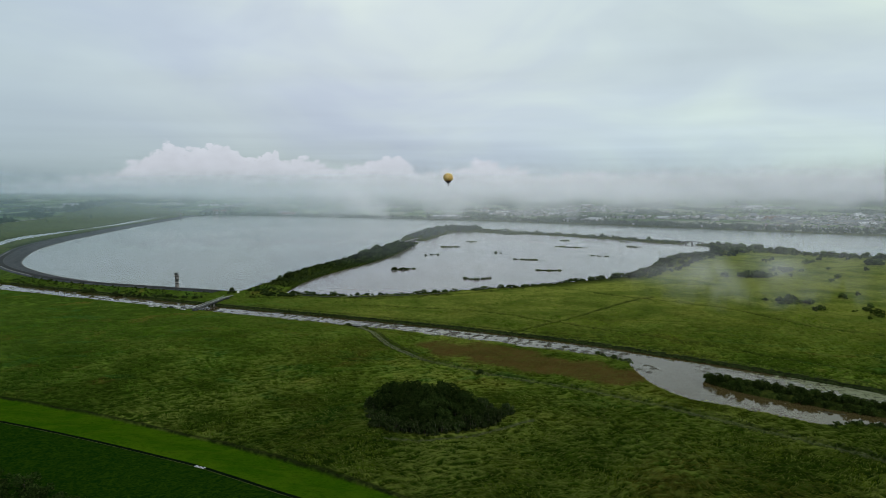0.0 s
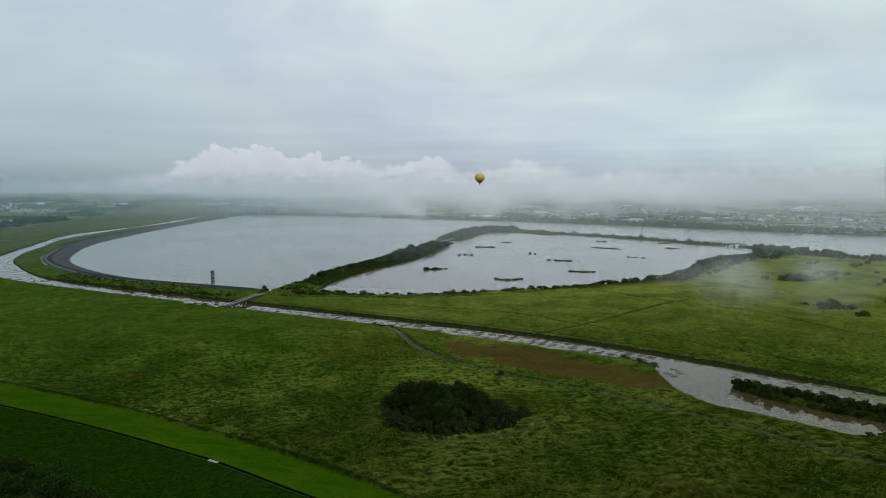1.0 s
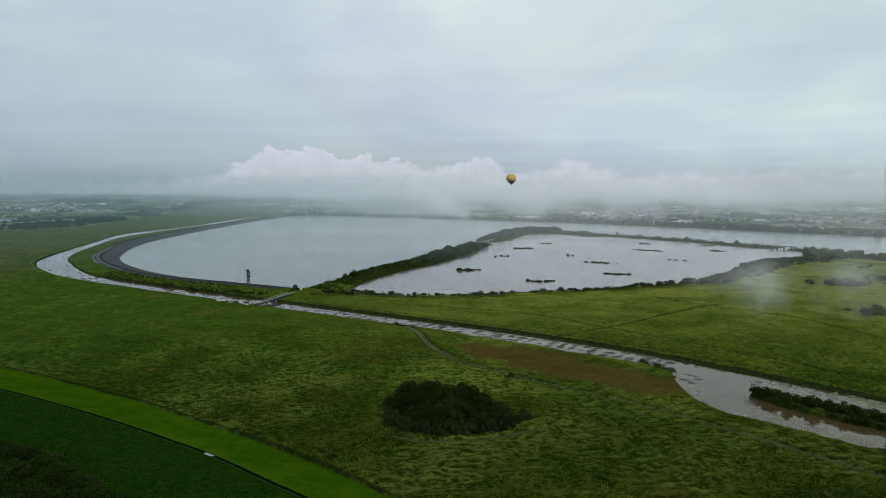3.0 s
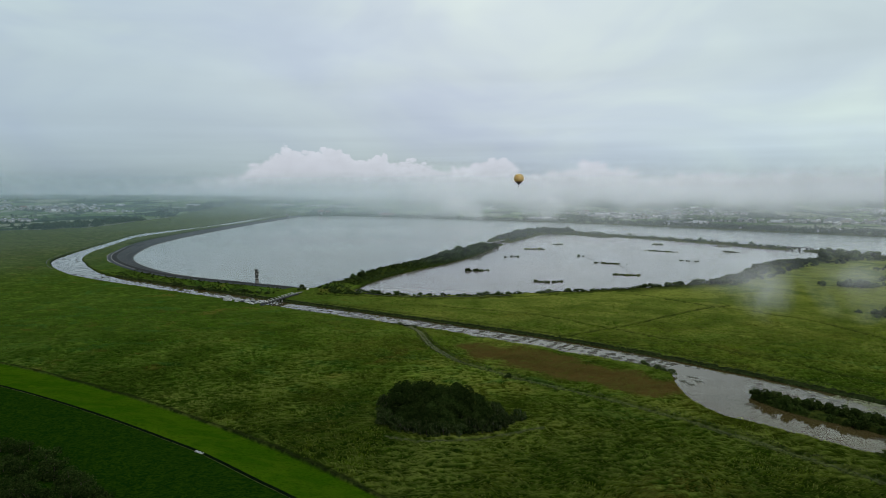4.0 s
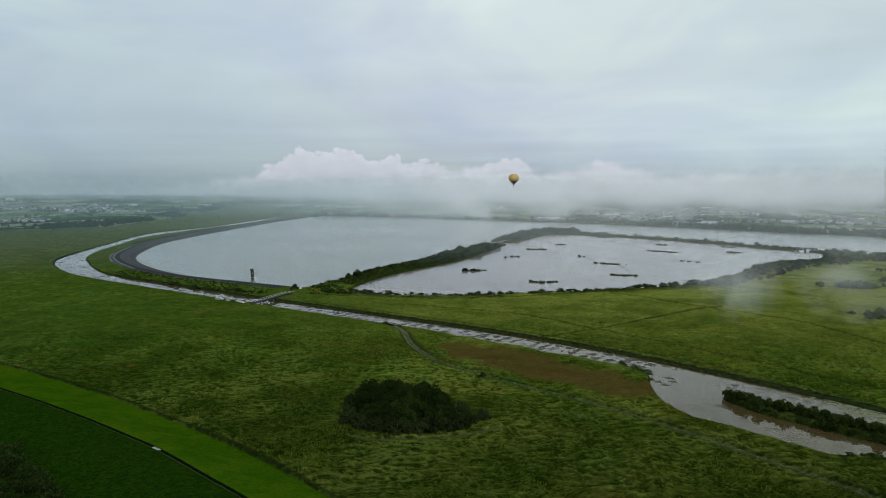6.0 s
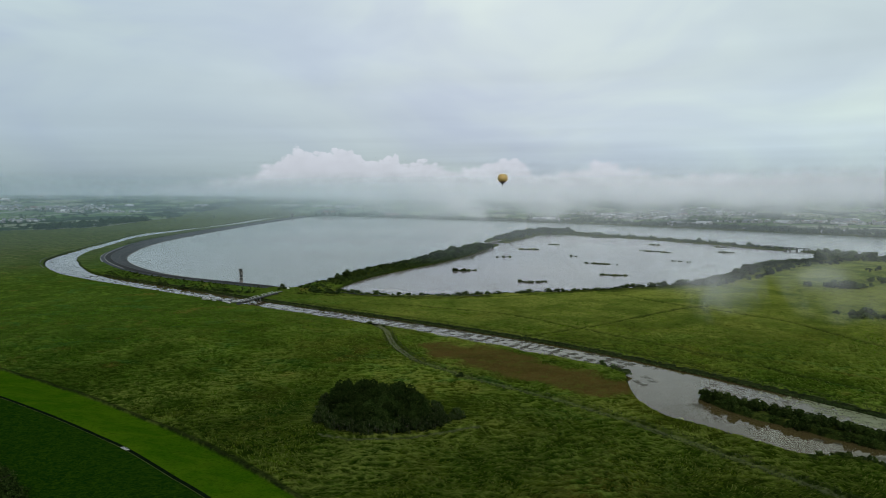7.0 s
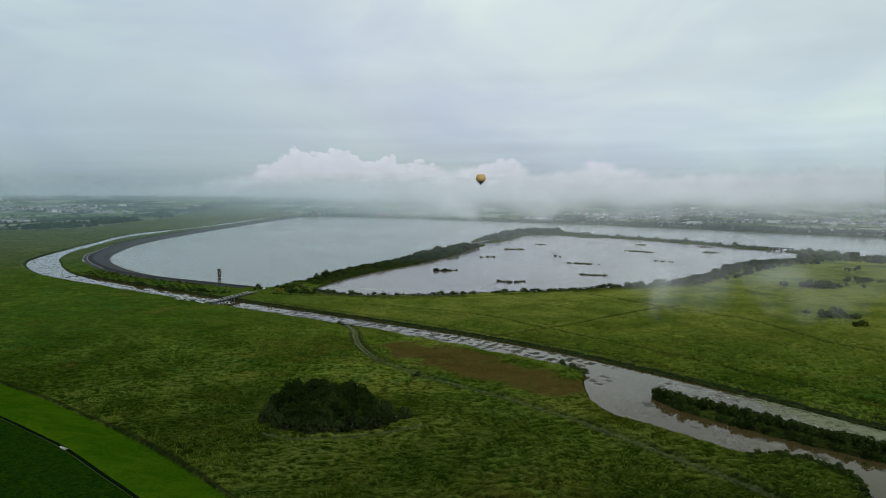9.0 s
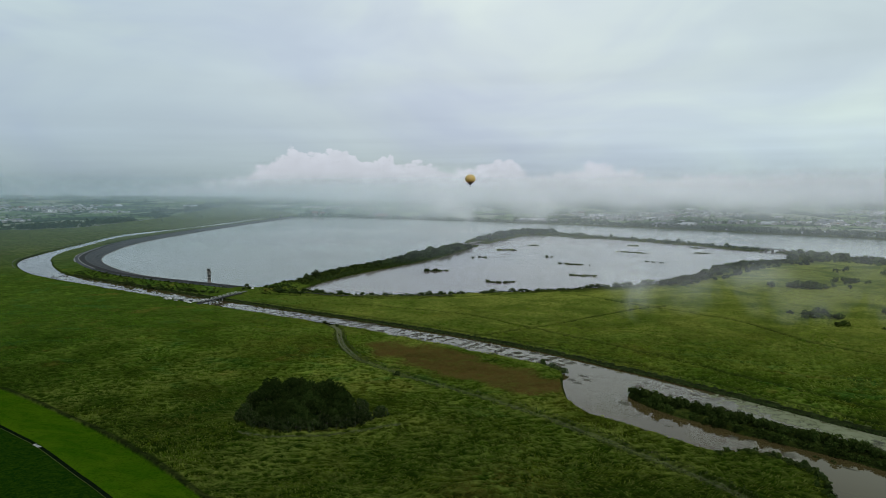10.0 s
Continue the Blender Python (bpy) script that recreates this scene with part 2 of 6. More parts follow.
    brown = g.mix(g.math("MULTIPLY", g.smooth(g.noise(pos, 0.11, 6, 0.65, 1.0), 0.46, 0.62), 0.75), brown, (0.11, 0.125, 0.024))
    dirt = g.mix(g.smooth(fine, 0.35, 0.65), (0.12, 0.13, 0.07), (0.055, 0.075, 0.022))
    dirt = g.mix(g.math("MULTIPLY", g.smooth(west.outputs[1], 310.0, 340.0), g.smooth(west.outputs[0], 0.0, -10.0)), dirt, (0.16, 0.165, 0.11))      # worn pale where the track meets the canal
    # fields, orchards and yards of the far plain
    vor = g.n("ShaderNodeTexVoronoi")
    vor.feature, vor.distance = "F1", "CHEBYCHEV"
    g.put(vor.inputs["Vector"], g.scaled(pos, (1.0, 0.55, 0.0)))
    vor.inputs["Scale"].default_value = 0.008
    field = g.ramp(g.noise(vor.outputs["Color"], 3.0, 0), [(0.25, (0.025, 0.05, 0.025)), (0.40, (0.09, 0.15, 0.05)), (0.50, (0.17, 0.23, 0.11)), (0.58, (0.24, 0.27, 0.19)), (0.68, (0.05, 0.085, 0.04))], "CONSTANT")
    field = g.mix(g.smooth(mid, 0.52, 0.66), field, (0.025, 0.045, 0.025))
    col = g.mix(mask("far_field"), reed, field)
    col = g.mix(mask("mown"), col, lawn)
    col = g.mix(g.math("MULTIPLY", mask("brown_reed"), g.lin(mid, 0.3, 0.6, 0.6, 1.0), None, True), col, brown)
    col = g.mix(g.math("MULTIPLY", mask("trodden"), g.lin(fine, 0.3, 0.6, 0.7, 1.0), None, True), col, dirt)
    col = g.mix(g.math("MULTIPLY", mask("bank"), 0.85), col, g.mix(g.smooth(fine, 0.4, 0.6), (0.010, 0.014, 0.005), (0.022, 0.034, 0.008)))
    relief = g.math("ADD", g.math("MULTIPLY", fine, 1.0), g.math("MULTIPLY", grain, 0.35))
    relief = g.math("MULTIPLY", relief, g.lin(mask("mown"), 0, 1, 1.0, 0.45))
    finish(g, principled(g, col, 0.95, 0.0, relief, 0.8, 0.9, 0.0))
    return m


def reed_material():
    """Single blades: dark to pale straw, greener to the west; lens falloff is painted in, brighter away from the dyke.
    """
    m, g = material("reed_blade")
    geo = g.n("ShaderNodeNewGeometry")
    xyz = g.n("ShaderNodeSeparateXYZ")
    g.put(xyz.inputs[0], geo.outputs["Position"])
    patch = g.noise(geo.outputs["Position"], 0.03, 5, 0.6, 0.8)
    col = g.mix(g.smooth(patch, 0.35, 0.65), (0.036, 0.080, 0.004), (0.085, 0.125, 0.008))
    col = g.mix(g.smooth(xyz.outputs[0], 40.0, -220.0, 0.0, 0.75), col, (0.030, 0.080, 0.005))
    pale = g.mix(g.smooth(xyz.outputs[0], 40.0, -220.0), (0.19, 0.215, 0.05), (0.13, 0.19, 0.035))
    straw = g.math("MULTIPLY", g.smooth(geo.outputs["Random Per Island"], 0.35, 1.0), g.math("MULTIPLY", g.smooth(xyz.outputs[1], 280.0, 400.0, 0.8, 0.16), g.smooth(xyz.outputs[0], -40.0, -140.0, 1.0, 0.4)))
    col = g.mix(straw, col, pale)
    col = g.mix(g.smooth(g.noise(geo.outputs["Position"], 0.018, 5, 0.6, 0.6), 0.54, 0.70, 0.0, 0.6), col, (0.12, 0.095, 0.018))
    k = g.n("ShaderNodeVectorMath", operation="SCALE")
    g.put(k.inputs[0], col)
    # wave paints bright crests and dark troughs onto the blades
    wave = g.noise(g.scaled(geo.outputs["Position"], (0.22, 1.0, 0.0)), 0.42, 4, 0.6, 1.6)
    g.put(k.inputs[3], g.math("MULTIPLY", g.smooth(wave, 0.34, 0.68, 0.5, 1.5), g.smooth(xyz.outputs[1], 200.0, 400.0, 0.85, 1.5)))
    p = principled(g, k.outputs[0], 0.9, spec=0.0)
    t = g.n("ShaderNodeBsdfTranslucent")
    g.put(t.inputs[0], k.outputs[0])
    mx = g.n("ShaderNodeMixShader")
    mx.inputs[0].default_value = 0.25
    g.t.links.new(p, mx.inputs[1])
    g.t.links.new(t.outputs[0], mx.inputs[2])
    finish(g, mx.outputs[0])
    return m


def water_material(name, colour, rough, wave, strength, spec=0.5, tint=(1, 1, 1)):
    m, g = material(name)
    pos = g.n("ShaderNodeNewGeometry").outputs["Position"]
    patch = g.noise(g.scaled(pos, (0.5, 1, 1)), 0.006, 5, 0.55, 0.8)
    ripple = g.noise(g.scaled(pos, (0.6, 1, 1)), wave, 4, 0.6)
    col = g.mix(g.smooth(patch, 0.35, 0.65), colour, tuple(c * 1.35 for c in colour))
    p = g.n("ShaderNodeBsdfPrincipled")
    g.put(p.inputs["Base Color"], col)
    g.put(p.inputs["Roughness"], g.lin(patch, 0.3, 0.7, rough, rough * 1.5))
    p.inputs["IOR"].default_value = 1.333
    p.inputs["Specular IOR Level"].default_value = spec
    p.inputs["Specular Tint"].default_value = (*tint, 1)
    if strength:
        b = g.n("ShaderNodeBump")
        b.inputs["Strength"].default_value, b.inputs["Distance"].default_value = strength, 0.05
        g.put(b.inputs["Height"], ripple)
        g.t.links.new(b.outputs[0], p.inputs["Normal"])
    finish(g, p.outputs[0])
    return m


def mist_material(name, density, scale, tall, rag=0.5, crown=0.5, col=(0.735, 0.735, 0.77, 1), lo=0.46, hi=0.72, foot=0.0):
    """Thin cloud: the sheet lets most light through, and what it holds back it scatters as a cloud does, lit from above.
    UV runs along and up the sheet; tall: how far up it thins out; rag: how torn it is."""
    m, g = material(name)
    tc = g.n("ShaderNodeTexCoord")
    sep = g.n("ShaderNodeSeparateXYZ")
    g.put(sep.inputs[0], tc.outputs["UV"])
    u, v = sep.outputs[0], sep.outputs[1]
    pos = g.n("ShaderNodeNewGeometry").outputs["Position"]
    n1 = g.noise(pos, scale, 4, 0.5, 0.15)
    body = g.smooth(v, tall, 1.0, 1.0, 0.0)
    if foot:
        if foot > 0.05 and rag > 0.6:                                   # ragged tufts hang from the under side
            tuft = g.noise(g.scaled(pos, (1.0, 1.0, 0.35)), scale * 2.2, 4, 0.55, 0.4)
            v_low = g.math("ADD", v, g.math("MULTIPLY", g.math("SUBTRACT", tuft, 0.52), 1.5))
            body = g.math("MULTIPLY", body, g.math("MULTIPLY", g.smooth(v_low, 0.0, foot), g.smooth(v, 0.0, 0.06)))
        else:
            body = g.math("MULTIPLY", body, g.smooth(v, 0.0, foot))
    body = g.math("MULTIPLY", body, g.math("MULTIPLY", g.smooth(u, 0.0, 0.22), g.smooth(u, 1.0, 0.78)))
    torn = g.math("POWER", g.smooth(n1, 0.12, hi + 0.02), 1.0 + 9.0 * max(0.0, lo - 0.2))
    holes = g.lin(rag, 0, 1, 1.0, torn)
    a = g.math("MULTIPLY", g.math("MULTIPLY", body, holes), density, None, True)
    dif, tra, tr = g.n("ShaderNodeBsdfDiffuse"), g.n("ShaderNodeBsdfTranslucent"), g.n("ShaderNodeBsdfTransparent")
    dif.inputs[0].default_value = tra.inputs[0].default_value = col
    for sh, way in ((dif, 0.75), (tra, -0.75)):
        nv = g.n("ShaderNodeCombineXYZ")
        nv.inputs[1].default_value, nv.inputs[2].default_value = -0.66, way
        g.t.links.new(nv.outputs[0], sh.inputs["Normal"])
    add, mx = g.n("ShaderNodeAddShader"), g.n("ShaderNodeMixShader")
    g.t.links.new(dif.outputs[0], add.inputs[0])
    g.t.links.new(tra.outputs[0], add.inputs[1])
    g.put(mx.inputs[0], a)
    g.t.links.new(tr.outputs[0], mx.inputs[1])
    g.t.links.new(add.outputs[0], mx.inputs[2])
    finish(g, mx.outputs[0])
    return m


M_GROUND = ground_material()
M_LAKE = water_material("lake_water", (0.138, 0.160, 0.146), 0.12, 0.35, 0.0)
M_POND = water_material("pond_water", (0.185, 0.168, 0.158), 0.105, 0.4, 0.0)
# the canal's warm gloss tint paints a creamier sky into its reflections
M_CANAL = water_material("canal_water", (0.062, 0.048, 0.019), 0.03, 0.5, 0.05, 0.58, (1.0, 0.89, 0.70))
M_LEAF = varied("willow_leaf", (0.040, 0.070, 0.010), (0.062, 0.098, 0.016), (0.10, 0.13, 0.035), 0.6)
M_LEAF_MID = varied("sallow_leaf", (0.024, 0.046, 0.012), (0.040, 0.066, 0.018), (0.078, 0.104, 0.034), 0.5)
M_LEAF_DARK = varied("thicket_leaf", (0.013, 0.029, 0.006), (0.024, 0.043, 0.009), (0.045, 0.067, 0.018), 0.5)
M_LEAF_BUSH = varied("willow_bush_leaf", (0.014, 0.030, 0.007), (0.026, 0.047, 0.010), (0.070, 0.088, 0.036), 0.5)
M_LEAF_BAR = varied("bar_leaf", (0.018, 0.036, 0.007), (0.034, 0.056, 0.011), (0.070, 0.095, 0.026), 0.5)
M_LEAF_FAR = varied("far_leaf", (0.020, 0.042, 0.014), (0.034, 0.058, 0.018), (0.05, 0.08, 0.026), 0.2)
M_REED = reed_material()
M_REED_BROWN = varied("withered_reed", (0.080, 0.052, 0.015), (0.115, 0.076, 0.022), (0.12, 0.125, 0.03), 0.1)
M_TWIG = plain("pale_twig", (0.045, 0.055, 0.030), (0.115, 0.120, 0.085), 1.5, 0.9, 0, 0.05, 0.4, 0.0)
M_BARK = plain("bark", (0.05, 0.04, 0.03), (0.11, 0.09, 0.07), 3.0, 0.9)
M_ASPHALT = plain("asphalt", (0.022, 0.024, 0.024), (0.042, 0.044, 0.044), 0.4, 0.95)
M_REVET = plain("stone_revetment", (0.036, 0.042, 0.047), (0.088, 0.095, 0.100), 0.12, 0.95, 0, 0.2)
M_CONCRETE = plain("concrete", (0.15, 0.15, 0.14), (0.26, 0.25, 0.23), 0.5, 0.9)
M_KERB = plain("dull_concrete", (0.07, 0.074, 0.074), (0.13, 0.132, 0.13), 0.3, 0.9)
M_PALE = plain("pale_concrete", (0.24, 0.24, 0.23), (0.36, 0.355, 0.34), 0.3, 0.9)
M_BANKSTONE = plain("bank_earth", (0.010, 0.014, 0.006), (0.034, 0.050, 0.014), 0.5, 0.95, 0, 0.3, 0.4, 0.02)
M_TOWPATH = plain("trodden_grass", (0.055, 0.085, 0.022), (0.12, 0.135, 0.05), 0.35, 0.95, 0, 0.2, 0.4, 0.0)
M_STEEL = plain("dark_steel", (0.06, 0.065, 0.065), (0.12, 0.12, 0.115), 1.0, 0.55, 0.6)
M_SHAFT = plain("weathered_shaft", (0.035, 0.038, 0.036), (0.075, 0.078, 0.072), 0.6, 0.85)
M_WHITE = plain("white_paint", (0.62, 0.63, 0.62), (0.8, 0.8, 0.78), 0.8, 0.6)
M_ROADDARK = plain("mossy_dark_asphalt", (0.003, 0.007, 0.003), (0.007, 0.014, 0.005), 0.4, 1.0, 0, 0.05, 0.4, 0.0)
M_ISLET = varied("islet_reed", (0.060, 0.085, 0.025), (0.090, 0.115, 0.040), (0.16, 0.17, 0.08), 0.4)


# ---------------------------------------------------------------- the plan
def spline(pts, step=6.0, closed=False):
    """A smooth line (Catmull-Rom) through the corners of the plan."""
    p = np.array(pts, float)
    n, out = len(p), []
    for i in range(n if closed else n - 1):
        a, b, c, d = [p[j % n] if closed else p[min(max(j, 0), n - 1)] for j in (i - 1, i, i + 1, i + 2)]
        k = max(1, int(np.linalg.norm(c - b) / max(step, 0.016 * np.linalg.norm(b))))
        for s in np.arange(k) / k:
            out.append(0.5 * (2 * b + (c - a) * s + (2 * a - 5 * b + 4 * c - d) * s * s + (3 * b - a - 3 * c + d) * s ** 3))
    if not closed:
        out.append(p[-1])
    return np.array(out)


def line_distance(x, y, line, reach=70.0):
    """Distance from points to a line (exact within reach), and how far along it (metres)."""
    best, along, run = np.full(x.shape, reach * reach), np.zeros(x.shape), 0.0
    for c in range(0, len(line) - 1, 8):
        part_line = line[c:c + 9]
        (x0, y0), (x1, y1) = part_line.min(0) - reach, part_line.max(0) + reach
        sel = np.flatnonzero((x > x0) & (x < x1) & (y > y0) & (y < y1))
        px, py, b, al = x[sel], y[sel], best[sel], along[sel]
        for (ax, ay), (bx, by) in zip(part_line[:-1], part_line[1:]):
            dx, dy = bx - ax, by - ay
            ll = dx * dx + dy * dy + 1e-9
            s = np.clip(((px - ax) * dx + (py - ay) * dy) / ll, 0, 1)
            d = (px - ax - s * dx) ** 2 + (py - ay - s * dy) ** 2
            near = d < b
            b = np.where(near, d, b)
            al = np.where(near, run + s * math.sqrt(ll), al)
            run += math.sqrt(ll)
        best[sel], along[sel] = b, al
    return np.sqrt(best), along


def inside(x, y, poly):
    r = np.zeros(x.shape, bool)
    (x0, y0), (x1, y1) = poly.min(0), poly.max(0)
    sel = np.flatnonzero((x > x0) & (x < x1) & (y > y0) & (y < y1))
    px, py = x[sel], y[sel]
    q = np.zeros(px.shape, bool)
    for (ax, ay), (bx, by) in zip(poly, np.roll(poly, -1, 0)):
        if ay != by:
            rows = np.flatnonzero((ay > py) != (by > py))
            q[rows] ^= px[rows] < (bx - ax) * (py[rows] - ay) / (by - ay) + ax
    r[sel] = q
    return r


def signed(x, y, poly):
    """Distance to the outline of an area: minus inside, plus outside."""
    d, _ = line_distance(x, y, np.vstack([poly, poly[:1]]))
    return np.where(inside(x, y, poly), -d, d)


def lattice(x, y, seed=0):
    """Smooth noise in 0..1 on a unit lattice."""
    xi, yi = np.floor(x).astype(np.int64), np.floor(y).astype(np.int64)
    fx, fy = x - xi, y - yi
    fx, fy = fx * fx * (3 - 2 * fx), fy * fy * (3 - 2 * fy)

    def h(i, j):
        k = (i * 374761393 + j * 668265263 + seed * 974711) & 0xFFFFFFFF
        k = ((k ^ (k >> 13)) * 1274126177) & 0xFFFFFFFF
        return ((k ^ (k >> 16)) & 0xFFFF) / 65535.0
    a, b, c, d = h(xi, yi), h(xi + 1, yi), h(xi, yi + 1), h(xi + 1, yi + 1)
    return (a * (1 - fx) + b * fx) * (1 - fy) + (c * (1 - fx) + d * fx) * fy


def step_up(v, lo, hi):
    s = np.clip((v - lo) / (hi - lo), 0, 1)
    return s * s * (3 - 2 * s)


def grown(line, d):
    """The line shifted sideways by d metres (to its left)."""
    t = np.gradient(line, axis=0)
    t /= np.linalg.norm(t, axis=1)[:, None] + 1e-9
    return line + d * np.stack([-t[:, 1], t[:, 0]], 1)


CANAL_OUTER = spline([(-1251, 2912), (-1036, 2123), (-932, 1694), (-880, 1325), (-764, 1060), (-684, 884), (-639, 794), (-607, 741), (-565, 691), (-510, 640), (-447, 594),
                      (-335, 536), (-214, 478), (-136, 440), (-54, 402), (14, 366), (49, 344), (86, 321), (93, 313), (93, 290), (95, 270), (103, 255), (122, 240),
                      (141, 223), (151, 227), (159, 222), (167, 213), (167, 205), (163, 190), (170, 170), (200, 140)])
CANAL_INNER = spline([(-1200, 2880), (-975, 2030), (-890, 1560), (-804, 1196), (-709, 992), (-648, 865), (-598, 785), (-544, 722), (-480, 657), (-418, 608), (-310, 552),
                      (-190, 491), (-85, 442), (12, 395), (76, 358), (121, 324), (154, 296), (180, 272), (203, 250), (262, 200), (320, 150)])
CANAL = np.vstack([CANAL_OUTER, CANAL_INNER[::-1]])
ISLE = spline([(119, 283), (127, 269), (136, 259), (152, 246), (167, 235), (181, 226), (190, 218), (232, 178), (240, 190), (203, 226), (182, 244), (162, 259), (142, 274), (126, 287)], 3, True)
LEVEE_SHORE = spline([(-181, 556), (-215, 569), (-248, 582), (-287, 597), (-341, 622), (-402, 664), (-472, 728), (-527, 794), (-577, 878), (-639, 1005), (-694, 1161), (-755, 1397),
                      (-828, 1712), (-917, 2143), (-1005, 2620)], 10)
FAR_SHORE = spline([(-1000, 2700), (-960, 2740), (-631, 2620), (-384, 2440), (-121, 2260), (163, 2060), (311, 1910), (441, 1799), (545, 1680), (640, 1570), (760, 1440), (900, 1283), (1150, 1080), (1600, 800)], 30)
EAST_SHORE = spline([(1500, 520), (1000, 640), (700, 760), (590, 838), (535, 893), (520, 945), (486, 1027), (462, 1078)], 15)
SPIT_BACK = spline([(434, 1122), (372, 1225), (300, 1345), (200, 1450), (110, 1580), (60, 1690), (0, 1660), (-45, 1500), (-75, 1343), (-78, 1200), (-70, 1125), (-92, 1035),
                    (-116, 899), (-134, 818), (-156, 727), (-166, 640), (-168, 575)], 12)
RESERVOIR = np.vstack([LEVEE_SHORE, FAR_SHORE, EAST_SHORE, SPIT_BACK])
POND_NEAR = spline([(422, 985), (408, 935), (384, 893), (352, 872), (322, 850), (288, 806), (252, 740), (228, 702), (208, 672), (184, 642), (152, 624), (122, 606), (86, 587), (46, 563), (0, 545), (-21, 535), (-62, 528), (-91, 526), (-124, 540)], 8)
POND_FAR = spline([(-136, 546), (-136, 588), (-129, 650), (-109, 728), (-90, 790), (-66, 901), (-46, 1083), (-24, 1212), (15, 1397), (39, 1466), (123, 1416), (210, 1350), (271, 1274),
                   (340, 1188), (373, 1127), (398, 1092), (420, 1080), (436, 1052), (430, 1012)], 10)
POND = np.vstack([POND_FAR, POND_NEAR])
GATE = np.array([(410, 1074), (456, 1108)], float)                       # the gap under the sluice bridge
NOTCH = np.array([(-100, 1168), (-10, 1150)], float)                     # the gap in the causeway
LAWN_EDGE = spline([(-520, 345), (-330, 303), (-234, 275), (-189, 259), (-134, 236), (-108, 223.5), (-78, 208.5), (-52, 194), (-30, 180.5), (-13, 169.5), (20, 146), (80, 100)])
DYKE_ROAD = spline([(-520, 310), (-330, 270), (-240, 247), (-192, 232), (-154, 218), (-116, 202), (-84, 187), (-69, 179.5), (-43, 164), (-31, 157), (0, 137), (60, 95)])
TRACK = spline([(-58, 404), (-44, 386), (-35, 363), (-25, 342), (-9, 318), (20, 292), (45, 276), (72, 257), (92, 241), (110, 223), (126, 207), (140, 191), (160, 160)])
BROWN = spline([(-17, 351), (0, 358), (22, 350), (45, 333), (70, 315), (90, 300), (97, 286), (84, 270), (70, 273), (50, 285), (30, 296), (12, 312), (-4, 328)], 5, True)
FIELD_PATHS = [spline([(-160, 519), (-120, 515), (-80, 512), (-40, 513), (10, 532), (60, 560), (110, 590)]), spline([(40, 378), (64, 402), (103, 444), (150, 496), (172, 512)]), spline([(110, 560), (130, 540), (155, 512), (184, 489), (213, 457), (223, 430), (240, 393), (264, 369), (300, 330)]),
               spline([(-60, 478), (20, 455), (100, 392), (160, 335), (230, 262)]), grown(CANAL_INNER[CANAL_INNER[:, 0] > -150], 9.0)]
OLD_DYKE = spline([(-2300, 900), (-1600, 1150), (-1269, 1321), (-1180, 1420), (-1170, 1560), (-1273, 1829), (-1450, 2350), (-1600, 2800), (-1800, 3600)], 40)
THICKET_PATH = spline([(-19, 211.5), (-8, 210), (8, 213.5), (20, 220), (34, 229)], 3)
BASE = 1.4


def lodged(x, y):
    """Wind-lodged reeds: warped ridges that swirl, two sizes of them, uneven from patch to patch; and the tone that
    shades those ridges in colour.
    """
    wx = x + 6.0 * (lattice(x / 15, y / 15, 51) - 0.5) + 2.4 * (lattice(x / 5.3, y / 5.3, 52) - 0.5)
    wy = y + 6.0 * (lattice(x / 15, y / 15, 53) - 0.5) + 2.4 * (lattice(x / 5.3, y / 5.3, 54) - 0.5)
    long = 1 - np.abs(2 * lattice((0.94 * wx + 0.34 * wy) / 3.1, (0.94 * wy - 0.34 * wx) / 1.55, 55) - 1)
    tuft = 1 - np.abs(2 * lattice((0.88 * wx - 0.47 * wy) / 1.5, (0.88 * wy + 0.47 * wx) / 1.0, 56) - 1)
    patch = 0.4 + 0.85 * lattice(x / 33, y / 33, 57)
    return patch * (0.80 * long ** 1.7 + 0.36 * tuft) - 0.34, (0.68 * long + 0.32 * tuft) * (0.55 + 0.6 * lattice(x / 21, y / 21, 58))


